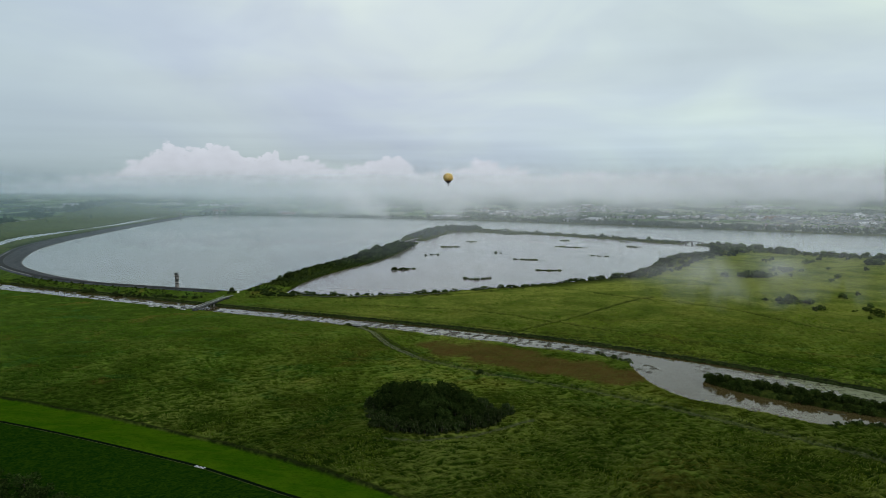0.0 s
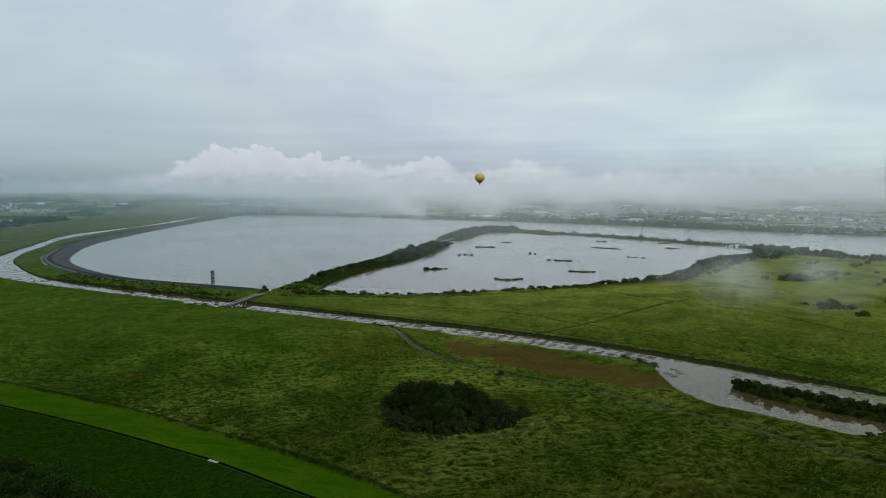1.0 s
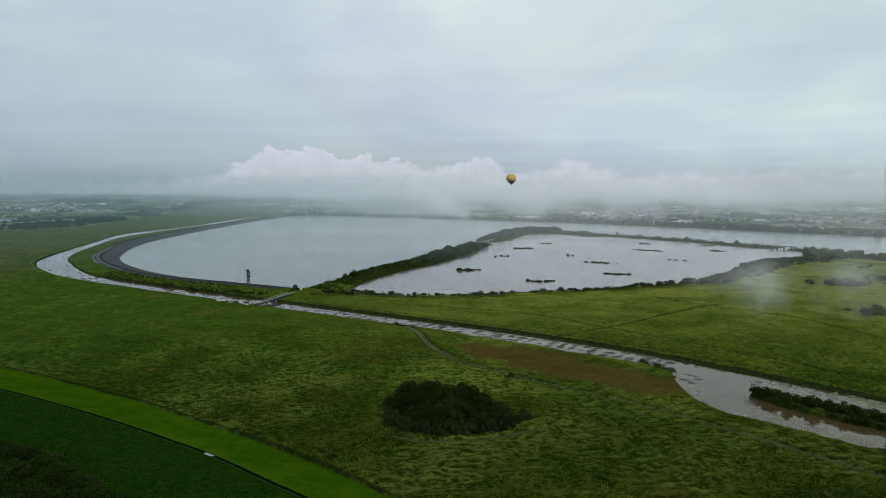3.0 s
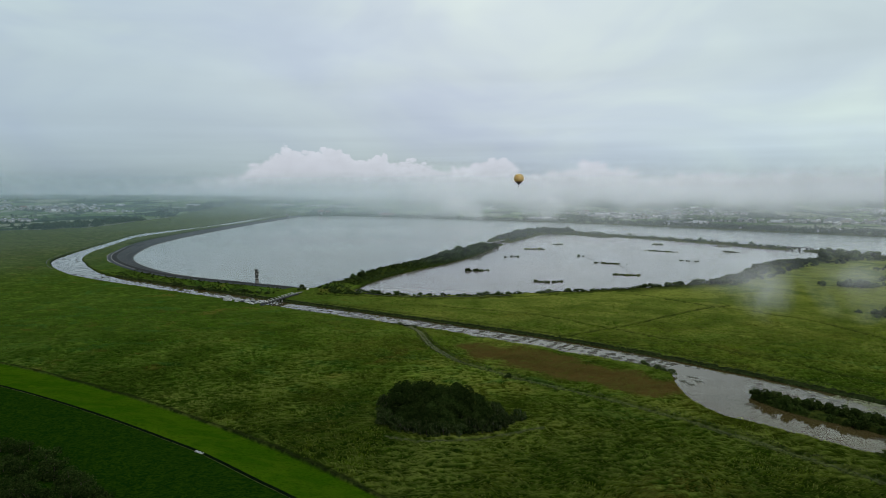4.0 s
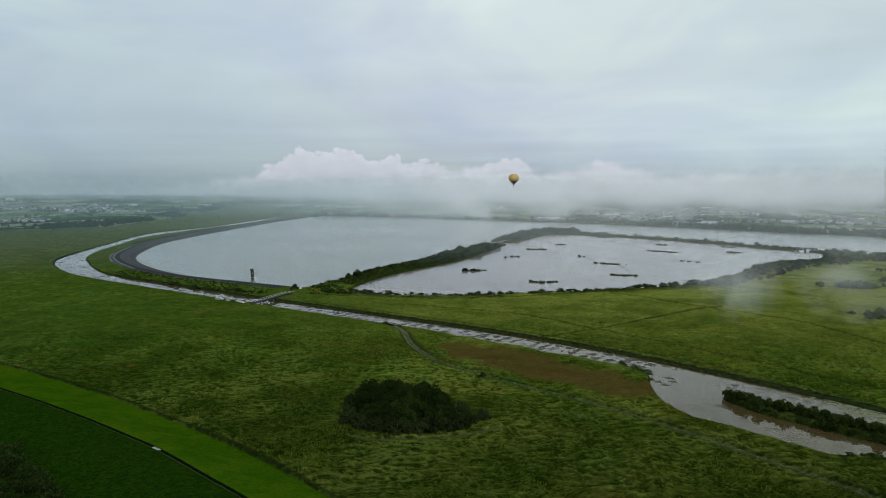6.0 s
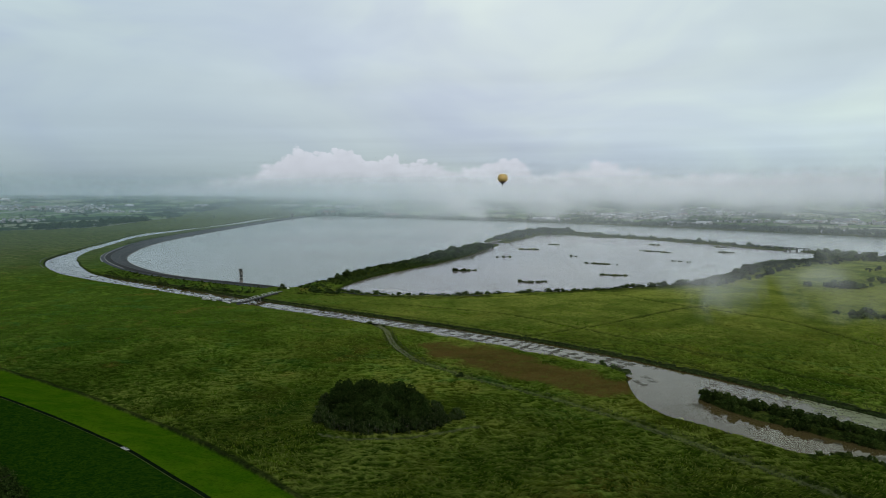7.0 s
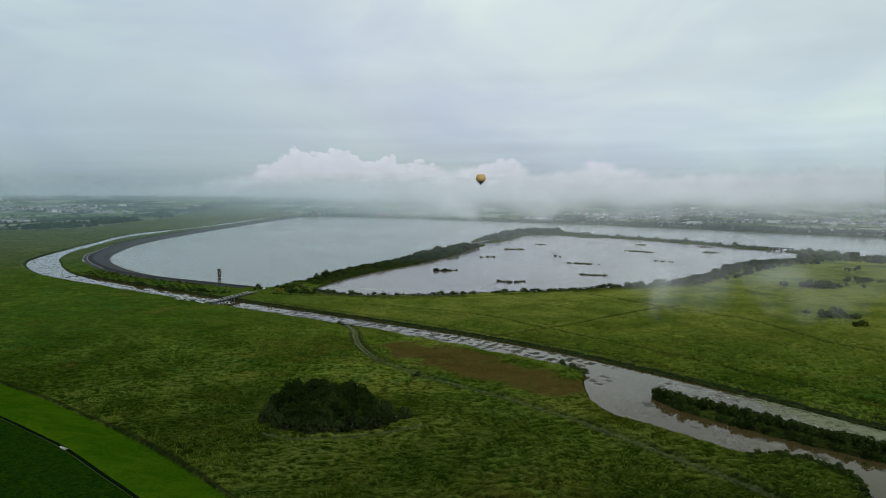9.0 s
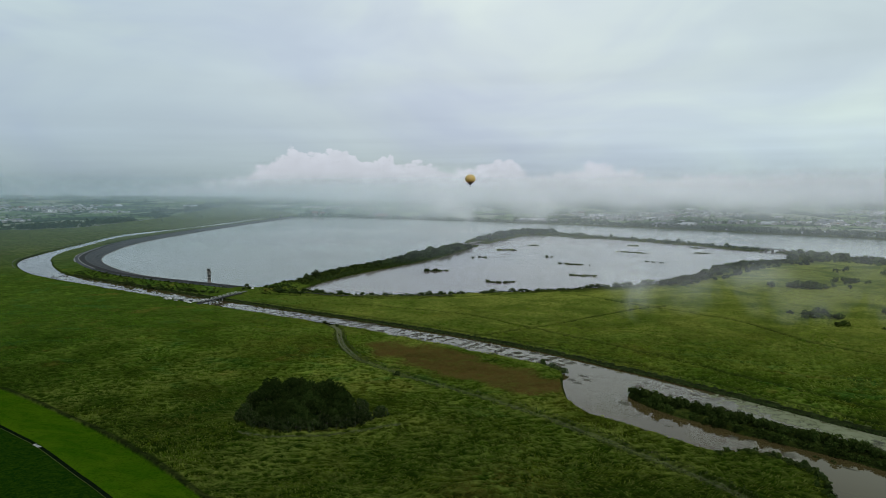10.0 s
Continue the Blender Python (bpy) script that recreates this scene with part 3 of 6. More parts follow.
def land(x, y):
    """Height of the ground and the masks of its kinds, for arrays of places."""
    canal, isle, lake, pond = signed(x, y, CANAL), signed(x, y, ISLE), signed(x, y, RESERVOIR), signed(x, y, POND)
    canal = np.maximum(canal, -isle)
    gate, _ = line_distance(x, y, GATE)
    notch, _ = line_distance(x, y, NOTCH)
    gate = np.where(notch < 45, np.minimum(gate, notch - 17.0), gate)
    wet = np.minimum(np.minimum(canal, lake), np.minimum(pond, gate - 13.0))
    edge = wet + (lattice(x / 7, y / 7, 3) - 0.5) * 2.0 * step_up(wet, -6, 0)
    # reed beds: a few swells and tufts
    ridge, ridge_tone = lodged(x, y)
    z = BASE + 0.5 * (lattice(x / 45, y / 45, 5) - 0.5) + 0.6 * (lattice(x / 9, y / 9, 8) - 0.5) + ridge
    lawn, _ = line_distance(x, y, LAWN_EDGE)
    road, along = line_distance(x, y, DYKE_ROAD)
    closed = np.vstack([LAWN_EDGE, [(80, -400), (-520, -400)]])
    mown = inside(x, y, closed)
    over = inside(x, y, np.vstack([DYKE_ROAD, [(60, -400), (-520, -400)]]))     # the near side of the dyke's road
    climb = np.clip(lawn / np.maximum(lawn + road, 1e-6), 0, 1)
    dyke = np.where(over, 5.0 - 3.2 * step_up(road, 2.5, 26), 1.0 + 4.0 * step_up(climb, 0.0, 0.92))
    z = np.where(mown, dyke + 0.12 * (lattice(x / 3, y / 3, 4) - 0.5), z)
    z = z + np.where(mown, 0, 0.5 * (1 - step_up(lawn, 0, 2.5)))                # the tall reeds stop in a ragged wall
    # the levee round the reservoir
    shore, _ = line_distance(x, y, LEVEE_SHORE)
    lev = np.where(lake > 0, np.where(shore < 20, 0.1 + 4.0 * np.clip(shore / 20, 0, 1), 4.1 - 2.7 * step_up(shore, 33, 46)), -3)
    on = (shore < 46) & (lake > -1) & (lake < shore + 1.0)
    z = np.where(on, np.maximum(lev, 0.05 * shore - 0.5) - 0.45 * (shore < 33), z)
    z = z - 0.14 * (1 - step_up(road, 0.5, 1.0))
    old, _ = line_distance(x, y, OLD_DYKE)
    z = z + 3.5 * (1 - step_up(old, 6, 30))
    bankrise = np.where(edge > 0, np.minimum(z, -0.15 + 1.3 * edge), np.maximum(-2.5, 0.9 * edge - 0.15))
    z = np.where((edge < 3), np.minimum(z, bankrise), z)
    stone, _ = line_distance(x, y, CANAL_INNER[CANAL_INNER[:, 0] > -425])
    z = np.where((stone < 2.3) & (canal > 0), np.minimum(z, 0.4 * stone - 0.4), z)
    # beyond the towns the plain rises slowly to the skyline
    reach = np.hypot(x - 44.0, y)
    z = z + 98.0 * np.clip((reach - 2700.0) / 2250.0, 0, 1) ** 1.5 * (wet > 40)
    masks = {}
    masks["mown"] = mown.astype(float)
    masks["ridge_tone"] = 0.6 + (ridge_tone - 0.6) * (1 - 0.85 * step_up(np.hypot(x - 44.0, y), 270, 480))
    masks["near_slope"] = over.astype(float)
    masks["brown_reed"] = step_up(-signed(x, y, BROWN) + 15 * (lattice(x / 11, y / 11, 2) - 0.5), -3, 8)
    track, _ = line_distance(x, y, TRACK)
    rut = np.minimum(np.abs(track - 0.9), 5)
    masks["trodden"] = (1 - step_up(rut, 0.45, 1.0)) * 0.85
    foot, _ = line_distance(x, y, THICKET_PATH)
    masks["trodden"] = np.maximum(masks["trodden"], 1.0 * (1 - step_up(foot, 0.7, 1.3)))
    z = z - 0.4 * (1 - step_up(foot, 0.8, 1.8)) * (masks["mown"] < 0.5)
    z = z - 0.5 * (1 - step_up(track, 1.6, 2.8))
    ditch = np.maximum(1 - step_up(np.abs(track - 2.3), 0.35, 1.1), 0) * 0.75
    for p in FIELD_PATHS:
        d, _ = line_distance(x, y, p)
        ditch = np.maximum(ditch, 1 - step_up(d, 0.9, 2.6))
        z = z - 0.9 * (1 - step_up(d, 1.0, 3.2)) * (wet > 6)
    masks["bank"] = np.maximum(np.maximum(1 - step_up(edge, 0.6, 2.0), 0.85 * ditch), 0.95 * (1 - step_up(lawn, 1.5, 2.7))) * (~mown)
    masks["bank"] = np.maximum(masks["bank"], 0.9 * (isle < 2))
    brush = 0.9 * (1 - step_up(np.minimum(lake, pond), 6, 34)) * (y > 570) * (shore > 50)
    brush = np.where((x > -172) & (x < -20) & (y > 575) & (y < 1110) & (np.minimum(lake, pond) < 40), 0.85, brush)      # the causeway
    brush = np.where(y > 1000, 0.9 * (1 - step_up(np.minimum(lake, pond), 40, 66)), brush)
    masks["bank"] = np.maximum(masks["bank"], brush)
    beyond = signed(x, y, np.vstack([OLD_DYKE[::-1], [(-6000, 600), (-6000, 7000), (6000, 7000), (6000, 760)], FAR_SHORE[::-1]]))
    masks["far_field"] = step_up(-beyond, 20, 60)
    return z, masks, wet


def build_ground():
    """One sheet from under the camera to the horizon, finer where the camera passes near."""
    cx, cy = 44.0, 0.0
    near = 1.0 / np.linspace(1 / 160.0, 1 / 540.0, 340, False)              # closest rows first, wider with the distance
    r = np.concatenate([[0, 40, 80, 120, 145], near, np.geomspace(540, 1200, 112), np.geomspace(1210, 9000, 96)])
    a = np.radians(np.concatenate([np.linspace(-180, -52, 48, False), np.linspace(-52, 42, 790), np.linspace(42, 180, 50)[1:]]))
    rr, aa = np.meshgrid(r, a, indexing="ij")
    x, y = cx + rr * np.sin(aa), cy + rr * np.cos(aa)
    z, masks, _ = land(x.ravel(), y.ravel())
    n, k = rr.shape
    idx = np.arange(n * k).reshape(n, k)
    q = np.stack([idx[:-1, :-1], idx[1:, :-1], idx[1:, 1:], idx[:-1, 1:]], -1)[..., ::-1].reshape(-1, 4)
    me = bpy.data.meshes.new("ground")
    me.vertices.add(n * k)
    me.vertices.foreach_set("co", np.stack([x.ravel(), y.ravel(), z], 1).astype(np.float32).ravel())
    me.loops.add(q.size)
    me.loops.foreach_set("vertex_index", q.astype(np.int32).ravel())
    me.polygons.add(len(q))
    me.polygons.foreach_set("loop_start", np.arange(0, q.size, 4, dtype=np.int32))
    me.polygons.foreach_set("use_smooth", np.ones(len(q), bool))
    for name, v in masks.items():
        at = me.attributes.new(name, "FLOAT", "POINT")
        at.data.foreach_set("value", v.astype(np.float32))
    me.update(calc_edges=True)
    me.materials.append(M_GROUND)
    LAID.update(r=r, a=a, z=z.reshape(n, k), centre=(cx, cy))
    return tagged(new("ground", me), "green reed marsh with mown grass dyke and far farmland", "ground", kind="structure")


LAID = {}
ground = build_ground()


def height(x, y):
    """The height of the ground sheet as built."""
    dx, dy = x - LAID["centre"][0], y - LAID["centre"][1]
    i = int(np.clip(np.searchsorted(LAID["r"], math.hypot(dx, dy)), 0, len(LAID["r"]) - 1))
    j = int(np.clip(np.searchsorted(LAID["a"], math.atan2(dx, dy)), 0, len(LAID["a"]) - 1))
    return float(LAID["z"][i, j])


def sheet(name, poly, z, mat, label, category):
    me = bpy.data.meshes.new(name)
    me.from_pydata([(float(x), float(y), z) for x, y in poly], [], [list(range(len(poly)))])
    me.update()
    if me.polygons[0].normal.z < 0:
        me.flip_normals()
    me.materials.append(mat)
    return tagged(new(name, me), label, category, kind="structure")


def evenly(line, step):
    """The line, cut into even steps."""
    run = np.concatenate([[0], np.cumsum(np.linalg.norm(np.diff(line, axis=0), axis=1))])
    s = np.linspace(0, run[-1], max(2, int(run[-1] / step)))
    return np.stack([np.interp(s, run, line[:, 0]), np.interp(s, run, line[:, 1])], 1)


def strip(name, line, offsets, heights, mat, parent=None, label="", category="", kind="structure", rough=0.0):
    """A band along a line: offsets to its left in metres, with the height at each; rough: how uneven it lies, in metres."""
    rows = [grown(line, d) for d in offsets]
    if rough:
        rows = [q + rough * np.stack([lattice(q[:, 0] / 1.9, q[:, 1] / 1.9, 81 + j) - 0.5, lattice(q[:, 0] / 1.9, q[:, 1] / 1.9, 87 + j) - 0.5], 1) * 1.6 for j, q in enumerate(rows)]
    lift = [rough * (lattice(q[:, 0] / 2.6, q[:, 1] / 2.6, 83 + j) - 0.5) for j, q in enumerate(rows)]
    verts = [(*rows[j][i], heights[j] + lift[j][i]) for i in range(len(line)) for j in range(len(offsets))]
    k = len(offsets)
    faces = [(i * k + j, i * k + j + 1, (i + 1) * k + j + 1, (i + 1) * k + j) for i in range(len(line) - 1) for j in range(k - 1)]
    me = bpy.data.meshes.new(name)
    me.from_pydata([tuple(map(float, v)) for v in verts], [], faces)
    me.update()
    if sum(p.normal.z * p.area for p in me.polygons) < 0:
        me.flip_normals()
    me.materials.append(mat)
    ob = new(name, me)
    if parent:
        ob.parent = parent
    return tagged(ob, label, category, kind=kind)


sheet("reservoir_water", RESERVOIR, 0.0, M_LAKE, "calm grey reservoir water under an overcast sky", "water")
sheet("pond_water", POND, 0.0, M_POND, "still pinkish grey pond water with reed islets", "water")
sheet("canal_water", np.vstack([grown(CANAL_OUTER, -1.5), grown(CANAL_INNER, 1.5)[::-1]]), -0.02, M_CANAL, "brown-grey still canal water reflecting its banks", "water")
sheet("channel_water", np.array([(398, 1080), (438, 1046), (470, 1092), (436, 1126)]), 0.01, M_POND, "grey water of the gap under the sluice bridge", "water")
sheet("notch_water", np.array([(-84, 1118), (-38, 1104), (-24, 1204), (-86, 1216)]), 0.012, M_POND, "grey water of the gap in the causeway", "water")


# ---------------------------------------------------------------- roads, revetments, banks
# the reservoir's levee: dark stone slope, kerbs, crown road and two pale gleam strips
strip("levee_revetment", LEVEE_SHORE, (-1.5, 8, 19), (-0.3, 1.75, 4.0), M_REVET, None, "dark grey stone slope of the reservoir levee", "revetment")
strip("levee_berm", LEVEE_SHORE, (9.4, 9.45, 9.9, 9.95), (1.9, 2.2, 2.2, 2.0), M_KERB, None, "grey concrete berm on the levee's stone slope", "berm")
strip("levee_foot", LEVEE_SHORE, (0.4, 0.45, 1.0, 1.05), (0.0, 0.45, 0.45, 0.1), M_CONCRETE, None, "grey concrete foot of the levee at the waterline", "foot beam")
strip("levee_kerb", LEVEE_SHORE, (19.0, 19.05, 19.8, 19.85), (3.9, 4.2, 4.2, 3.9), M_KERB, None, "dull grey concrete kerb along the levee's crown", "kerb")
strip("levee_road", LEVEE_SHORE, (19.8, 26.5), (4.02, 4.02), M_ASPHALT, None, "dark grey asphalt road on the levee's crown", "road")
# pale only round the bend: the road's wet reflection as a light kerb
strip("levee_gleam_kerb", LEVEE_SHORE[(LEVEE_SHORE[:, 0] < -395) & (LEVEE_SHORE[:, 1] < 940)], (26.5, 26.55, 27.2, 27.25), (3.9, 4.2, 4.2, 3.9), M_PALE, None, "kerb of the levee road, paled to paint a wet gleam", "kerb")
strip("levee_slope", LEVEE_SHORE, (27.2, 31.5), (4.0, 3.75), M_REVET, None, "dark gravel shoulder of the levee", "shoulder")
west = LEVEE_SHORE[(LEVEE_SHORE[:, 0] < -470) & (LEVEE_SHORE[:, 1] < 850)]
# the outer wet reflection, likewise painted as a pale strip
strip("levee_gleam_path", west, (31.5, 34.0), (3.8, 3.7), M_PALE, None, "strip below the levee road, pale to paint a wet gleam", "path")
pond_levee = grown(POND_NEAR[POND_NEAR[:, 0] < 5], 12)
strip("pond_road", pond_levee, (-1.2, 1.2), (2.2, 2.2), M_ASPHALT, None, "grey asphalt road behind the pond's willows", "road")
# the mown dyke's narrow road, with a pale edge on its near side
strip("dyke_road", DYKE_ROAD, (-0.62, 0.62), (5.0, 5.0), M_ROADDARK, None, "narrow dark asphalt road on the grass dyke", "road")
strip("dyke_road_edge", DYKE_ROAD, (-0.74, -0.62), (5.01, 5.02), M_TOWPATH, None, "thin pale grassy edge of the dyke road", "kerb")
# the stone bank and towpath of the canal's far side
inner = CANAL_INNER[CANAL_INNER[:, 0] > -420]
bank_line = evenly(inner, 1.2)
strip("canal_bank", bank_line, (-1.0, -0.3, 0.5, 1.2, 1.9, 2.6), (-0.6, 0.1, 0.55, 1.0, 1.3, 1.35), M_BANKSTONE, None, "dark overgrown earth bank along the canal", "bank", rough=0.75)
strip("canal_path", bank_line, (2.5, 2.9, 3.5), (1.5, 1.62, 1.58), M_TOWPATH, None, "narrow trodden grass path on the canal bank", "path", rough=0.25)
outer = CANAL_OUTER[(CANAL_OUTER[:, 0] < -40) & (CANAL_OUTER[:, 0] > -660)]
strip("near_canal_bank", evenly(outer, 1.5), (-1.0, -0.3, 0.1, 0.6), (1.25, 0.9, 0.5, -0.5), M_BANKSTONE, None, "dark muddy edge of the canal", "bank", rough=0.7)
bend = CANAL_OUTER[(CANAL_OUTER[:, 1] > 640) & (CANAL_OUTER[:, 1] < 1100)]
strip("bend_path", bend, (-5.2, -4.4), (1.9, 1.9), M_KERB, None, "dull narrow path round the canal's bend", "path")
# the old dyke's pale crown
strip("old_dyke_road", OLD_DYKE, (-4, 4), (5.1, 5.1), M_CONCRETE, None, "pale concrete road on the old dyke", "road")


# ---------------------------------------------------------------- making meshes
def mesh(name, verts, faces, mat, smooth=False):
    me = bpy.data.meshes.new(name)
    me.from_pydata([tuple(map(float, v)) for v in verts], [], faces)
    me.update()
    for m in (mat if isinstance(mat, (list, tuple)) else [mat]):
        me.materials.append(m)
    if smooth:
        me.polygons.foreach_set("use_smooth", np.ones(len(me.polygons), bool))
    return me


def quads(name, v, mat):
    """A mesh of loose quads from an array (n, 4, 3)."""
    n = len(v)
    me = bpy.data.meshes.new(name)
    me.vertices.add(4 * n)
    me.vertices.foreach_set("co", v.astype(np.float32).ravel())
    me.loops.add(4 * n)
    me.loops.foreach_set("vertex_index", np.arange(4 * n, dtype=np.int32))
    me.polygons.add(n)
    me.polygons.foreach_set("loop_start", np.arange(0, 4 * n, 4, dtype=np.int32))
    me.update(calc_edges=True)
    me.materials.append(mat)
    return me


def part(name, bm, mat, parent, label=""):
    """Links a bmesh, or a mesh, as one part under a thing or a part."""
    if isinstance(bm, bmesh.types.BMesh):
        me = bpy.data.meshes.new(name)
        bm.to_mesh(me)
        bm.free()
        me.materials.append(mat)
    else:
        me = bm
    ob = new(name, me)
    ob.parent = parent
    if label:
        ob["label"] = label
    return ob


def thing(name, label, category, m=None, group="", kind=""):
    ob = new(name)
    if m is not None:
        ob.matrix_world = m
    return tagged(ob, label, category, group, kind)


def box(bm, c, s, bevel=0.0, turn=0.0):
    m = Matrix.Translation(c) @ Matrix.Rotation(turn, 4, "Z") @ Matrix.Diagonal((*s, 1))
    r = bmesh.ops.create_cube(bm, size=1, matrix=m)
    if bevel:
        edges = list({e for v in r["verts"] for e in v.link_edges})
        bmesh.ops.bevel(bm, geom=edges, offset=bevel, segments=2, affect="EDGES")
    return bm


def box_mesh(name, c, s, mat, parent, bevel=0.0, turn=0.0, label=""):
    return part(name, box(bmesh.new(), c, s, bevel, turn), mat, parent, label)


def rod(bm, a, b, r0, r1=None, n=8):
    a, b = Vector(a), Vector(b)
    q = (b - a).to_track_quat("Z", "Y").to_matrix().to_4x4()
    bmesh.ops.create_cone(bm, segments=n, radius1=r0, radius2=r0 if r1 is None else r1, depth=(b - a).length, cap_ends=True, matrix=Matrix.Translation((a + b) / 2) @ q)
    return bm


# ---------------------------------------------------------------- trees and reeds
def leaf_quads(rng, centres, radii, count, size, droop=0.0):
    """Leaf sprays on the shells of the clumps: most of them outside and on top, turned every way."""
    pick = rng.choice(len(centres), count, p=radii ** 2 / np.sum(radii ** 2))
    d = rng.normal(size=(count, 3))
    d[:, 2] = np.where(d[:, 2] < 0, d[:, 2] * 0.55, d[:, 2])
    d /= np.linalg.norm(d, axis=1)[:, None]
    c = centres[pick] + d * (radii[pick] * rng.uniform(0.72, 1.08, count))[:, None]
    n = d + rng.normal(size=(count, 3)) * 0.55
    n /= np.linalg.norm(n, axis=1)[:, None]
    t = np.cross(n, rng.normal(size=(count, 3)))
    t /= np.linalg.norm(t, axis=1)[:, None] + 1e-9
    if droop:
        t[:, 2] -= droop * rng.uniform(0, 1, count)
    b = np.cross(n, t)
    s = (size * rng.uniform(0.55, 1.35, count))[:, None]
    w = s * rng.uniform(0.35, 0.7, count)[:, None]
    return np.stack([c - t * s, c - b * w + n * 0.1 * s, c + t * s, c + b * w], 1)


def crown_shape(rng, height, spread, lobes, low=0.25):
    cen, rad = [], []
    for i in range(lobes):
        a, q = rng.uniform(0, 6.283), math.sqrt(rng.uniform(0, 1))
        top = 1 - 0.38 * q * q
        h = height * rng.uniform(low, top * 0.92)
        cen.append((spread * q * math.cos(a) * 0.85, spread * q * math.sin(a) * 0.85, h))
        rad.append(spread * rng.uniform(0.24, 0.40))
    cen[0], rad[0] = (0, 0, height * 0.66), spread * 0.5
    return np.array(cen), np.array(rad)


def trunk_mesh(rng, height, spread, radius, limbs, cen):
    bm = bmesh.new()
    bend = Vector((rng.uniform(-0.3, 0.3), rng.uniform(-0.3, 0.3), height * 0.42))
    rod(bm, (0, 0, -0.4), bend, radius, radius * 0.6, 7)
    for i in range(limbs):
        c = Vector(cen[i % len(cen)])
        start = bend * rng.uniform(0.55, 1.0)
        rod(bm, start, start + (c - start) * 0.55, radius * 0.45, radius * 0.25, 5)
        rod(bm, start + (c - start) * 0.53, c, radius * 0.25, radius * 0.08, 5)
    me = bpy.data.meshes.new("trunk")
    bm.to_mesh(me)
    bm.free()
    me.materials.append(M_BARK)
    return me


def hanging_twigs(rng, cen, rad, count):
    """Thin pale twigs that hang down over the outside of a bush."""
    k = rng.integers(len(cen), size=count)
    a = rng.uniform(0, 6.283, count)
    out = np.stack([np.cos(a), np.sin(a), np.zeros(count)], 1)
    top = cen[k] + out * (rad[k] * 1.0)[:, None] + np.stack([np.zeros(count), np.zeros(count), rad[k] * rng.uniform(-0.2, 0.7, count)], 1)
    side = np.stack([-out[:, 1], out[:, 0], np.zeros(count)], 1) * rng.uniform(0.03, 0.07, count)[:, None]
    fall = out * 0.35 + np.stack([rng.normal(size=count) * 0.15, rng.normal(size=count) * 0.15, -rng.uniform(0.7, 1.9, count)], 1)
    low = top + fall
    low[:, 2] = np.maximum(low[:, 2], 0.1)
    return quads("twigs", np.stack([top - side, top + side, low + 0.4 * side, low - 0.4 * side], 1), M_TWIG)


class Kind:
    """A kind of tree: some prototypes, copied to their places."""

    def __init__(self, name, label, category, group, seed, height, spread, lobes, leaves, size, mat, variants=3, low=0.25, droop=0.0, lobe=1.0, twigs=0):
        self.rng = np.random.default_rng(seed)
        self.protos, self.used = [], 0
        self.height = height
        for i in range(variants):
            cen, rad = crown_shape(self.rng, height, spread * self.rng.uniform(0.9, 1.1), lobes, low)
            rad = rad * lobe
            self.protos.append((trunk_mesh(self.rng, height, spread, 0.035 * height, 3, cen), quads("crown", leaf_quads(self.rng, cen, rad, leaves, size, droop), mat),
                                hanging_twigs(self.rng, cen, rad, twigs) if twigs else None))
        self.name, self.label, self.category, self.group = name, label, category, group

    def plant(self, x, y, size=1.0, z=None, wide=1.0):
        tr, cr, tw = self.protos[self.rng.integers(len(self.protos))]
        s = size * self.rng.uniform(0.85, 1.15)
        zz = height(x, y) if z is None else z
        m = pose(x, y, zz, 0, 0, self.rng.uniform(0, 360)) @ Matrix.Diagonal((s * wide, s * wide, s, 1))
        e = thing(self.name, self.label, self.category, m, self.group)
        part("trunk", tr, None, e)
        part("crown", cr, None, e)
        if tw:
            tagged(part("twigs", tw, None, e, "pale grey hanging twigs"), kind="stuff")
        return e


def scatter(rng, poly, spacing, limit=400):
    """Places in an area, no two nearer than spacing."""
    (x0, y0), (x1, y1) = poly.min(0), poly.max(0)
    got, n = np.zeros((0, 2)), 0
    cand = np.stack([rng.uniform(x0, x1, limit * 30), rng.uniform(y0, y1, limit * 30)], 1)
    for p in cand[inside(cand[:, 0], cand[:, 1], poly)]:
        if not len(got) or np.min(np.sum((got - p) ** 2, 1)) > spacing * spacing:
            got = np.vstack([got, p])
            if len(got) >= limit:
                break
    return got


def along(line, spacing, rng, jitter=1.0):
    seg = np.linalg.norm(np.diff(line, axis=0), axis=1)
    run = np.concatenate([[0], np.cumsum(seg)])
    s = np.arange(0, run[-1], spacing) + rng.uniform(-0.4, 0.4, len(np.arange(0, run[-1], spacing))) * spacing
    s = np.clip(s, 0, run[-1])
    return np.stack([np.interp(s, run, line[:, 0]), np.interp(s, run, line[:, 1])], 1) + rng.normal(size=(len(s), 2)) * jitter


rng = np.random.default_rng(7)

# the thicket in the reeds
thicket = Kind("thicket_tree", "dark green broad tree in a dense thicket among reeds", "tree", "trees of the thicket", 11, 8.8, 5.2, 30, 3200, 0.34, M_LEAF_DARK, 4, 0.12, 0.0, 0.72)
front = Kind("willow_bush", "grey-green willow bush with drooping twigs at the thicket's edge", "bush", "bushes round the thicket", 12, 5.0, 3.6, 18, 1500, 0.28, M_LEAF_BUSH, 4, 0.05, 0.8, 0.7, 45)
for x, y in scatter(rng, spline([(-23, 231), (-15, 219), (0, 219), (12, 223), (13, 233), (5, 245), (-10, 248), (-21, 243)], 5, True), 4.6, 62):
    thicket.plant(x + 0.2, y + 0.8, 0.95 - 0.28 * (x > 5) + 0.16 * (y > 236) + 0.06 * (x < -6))
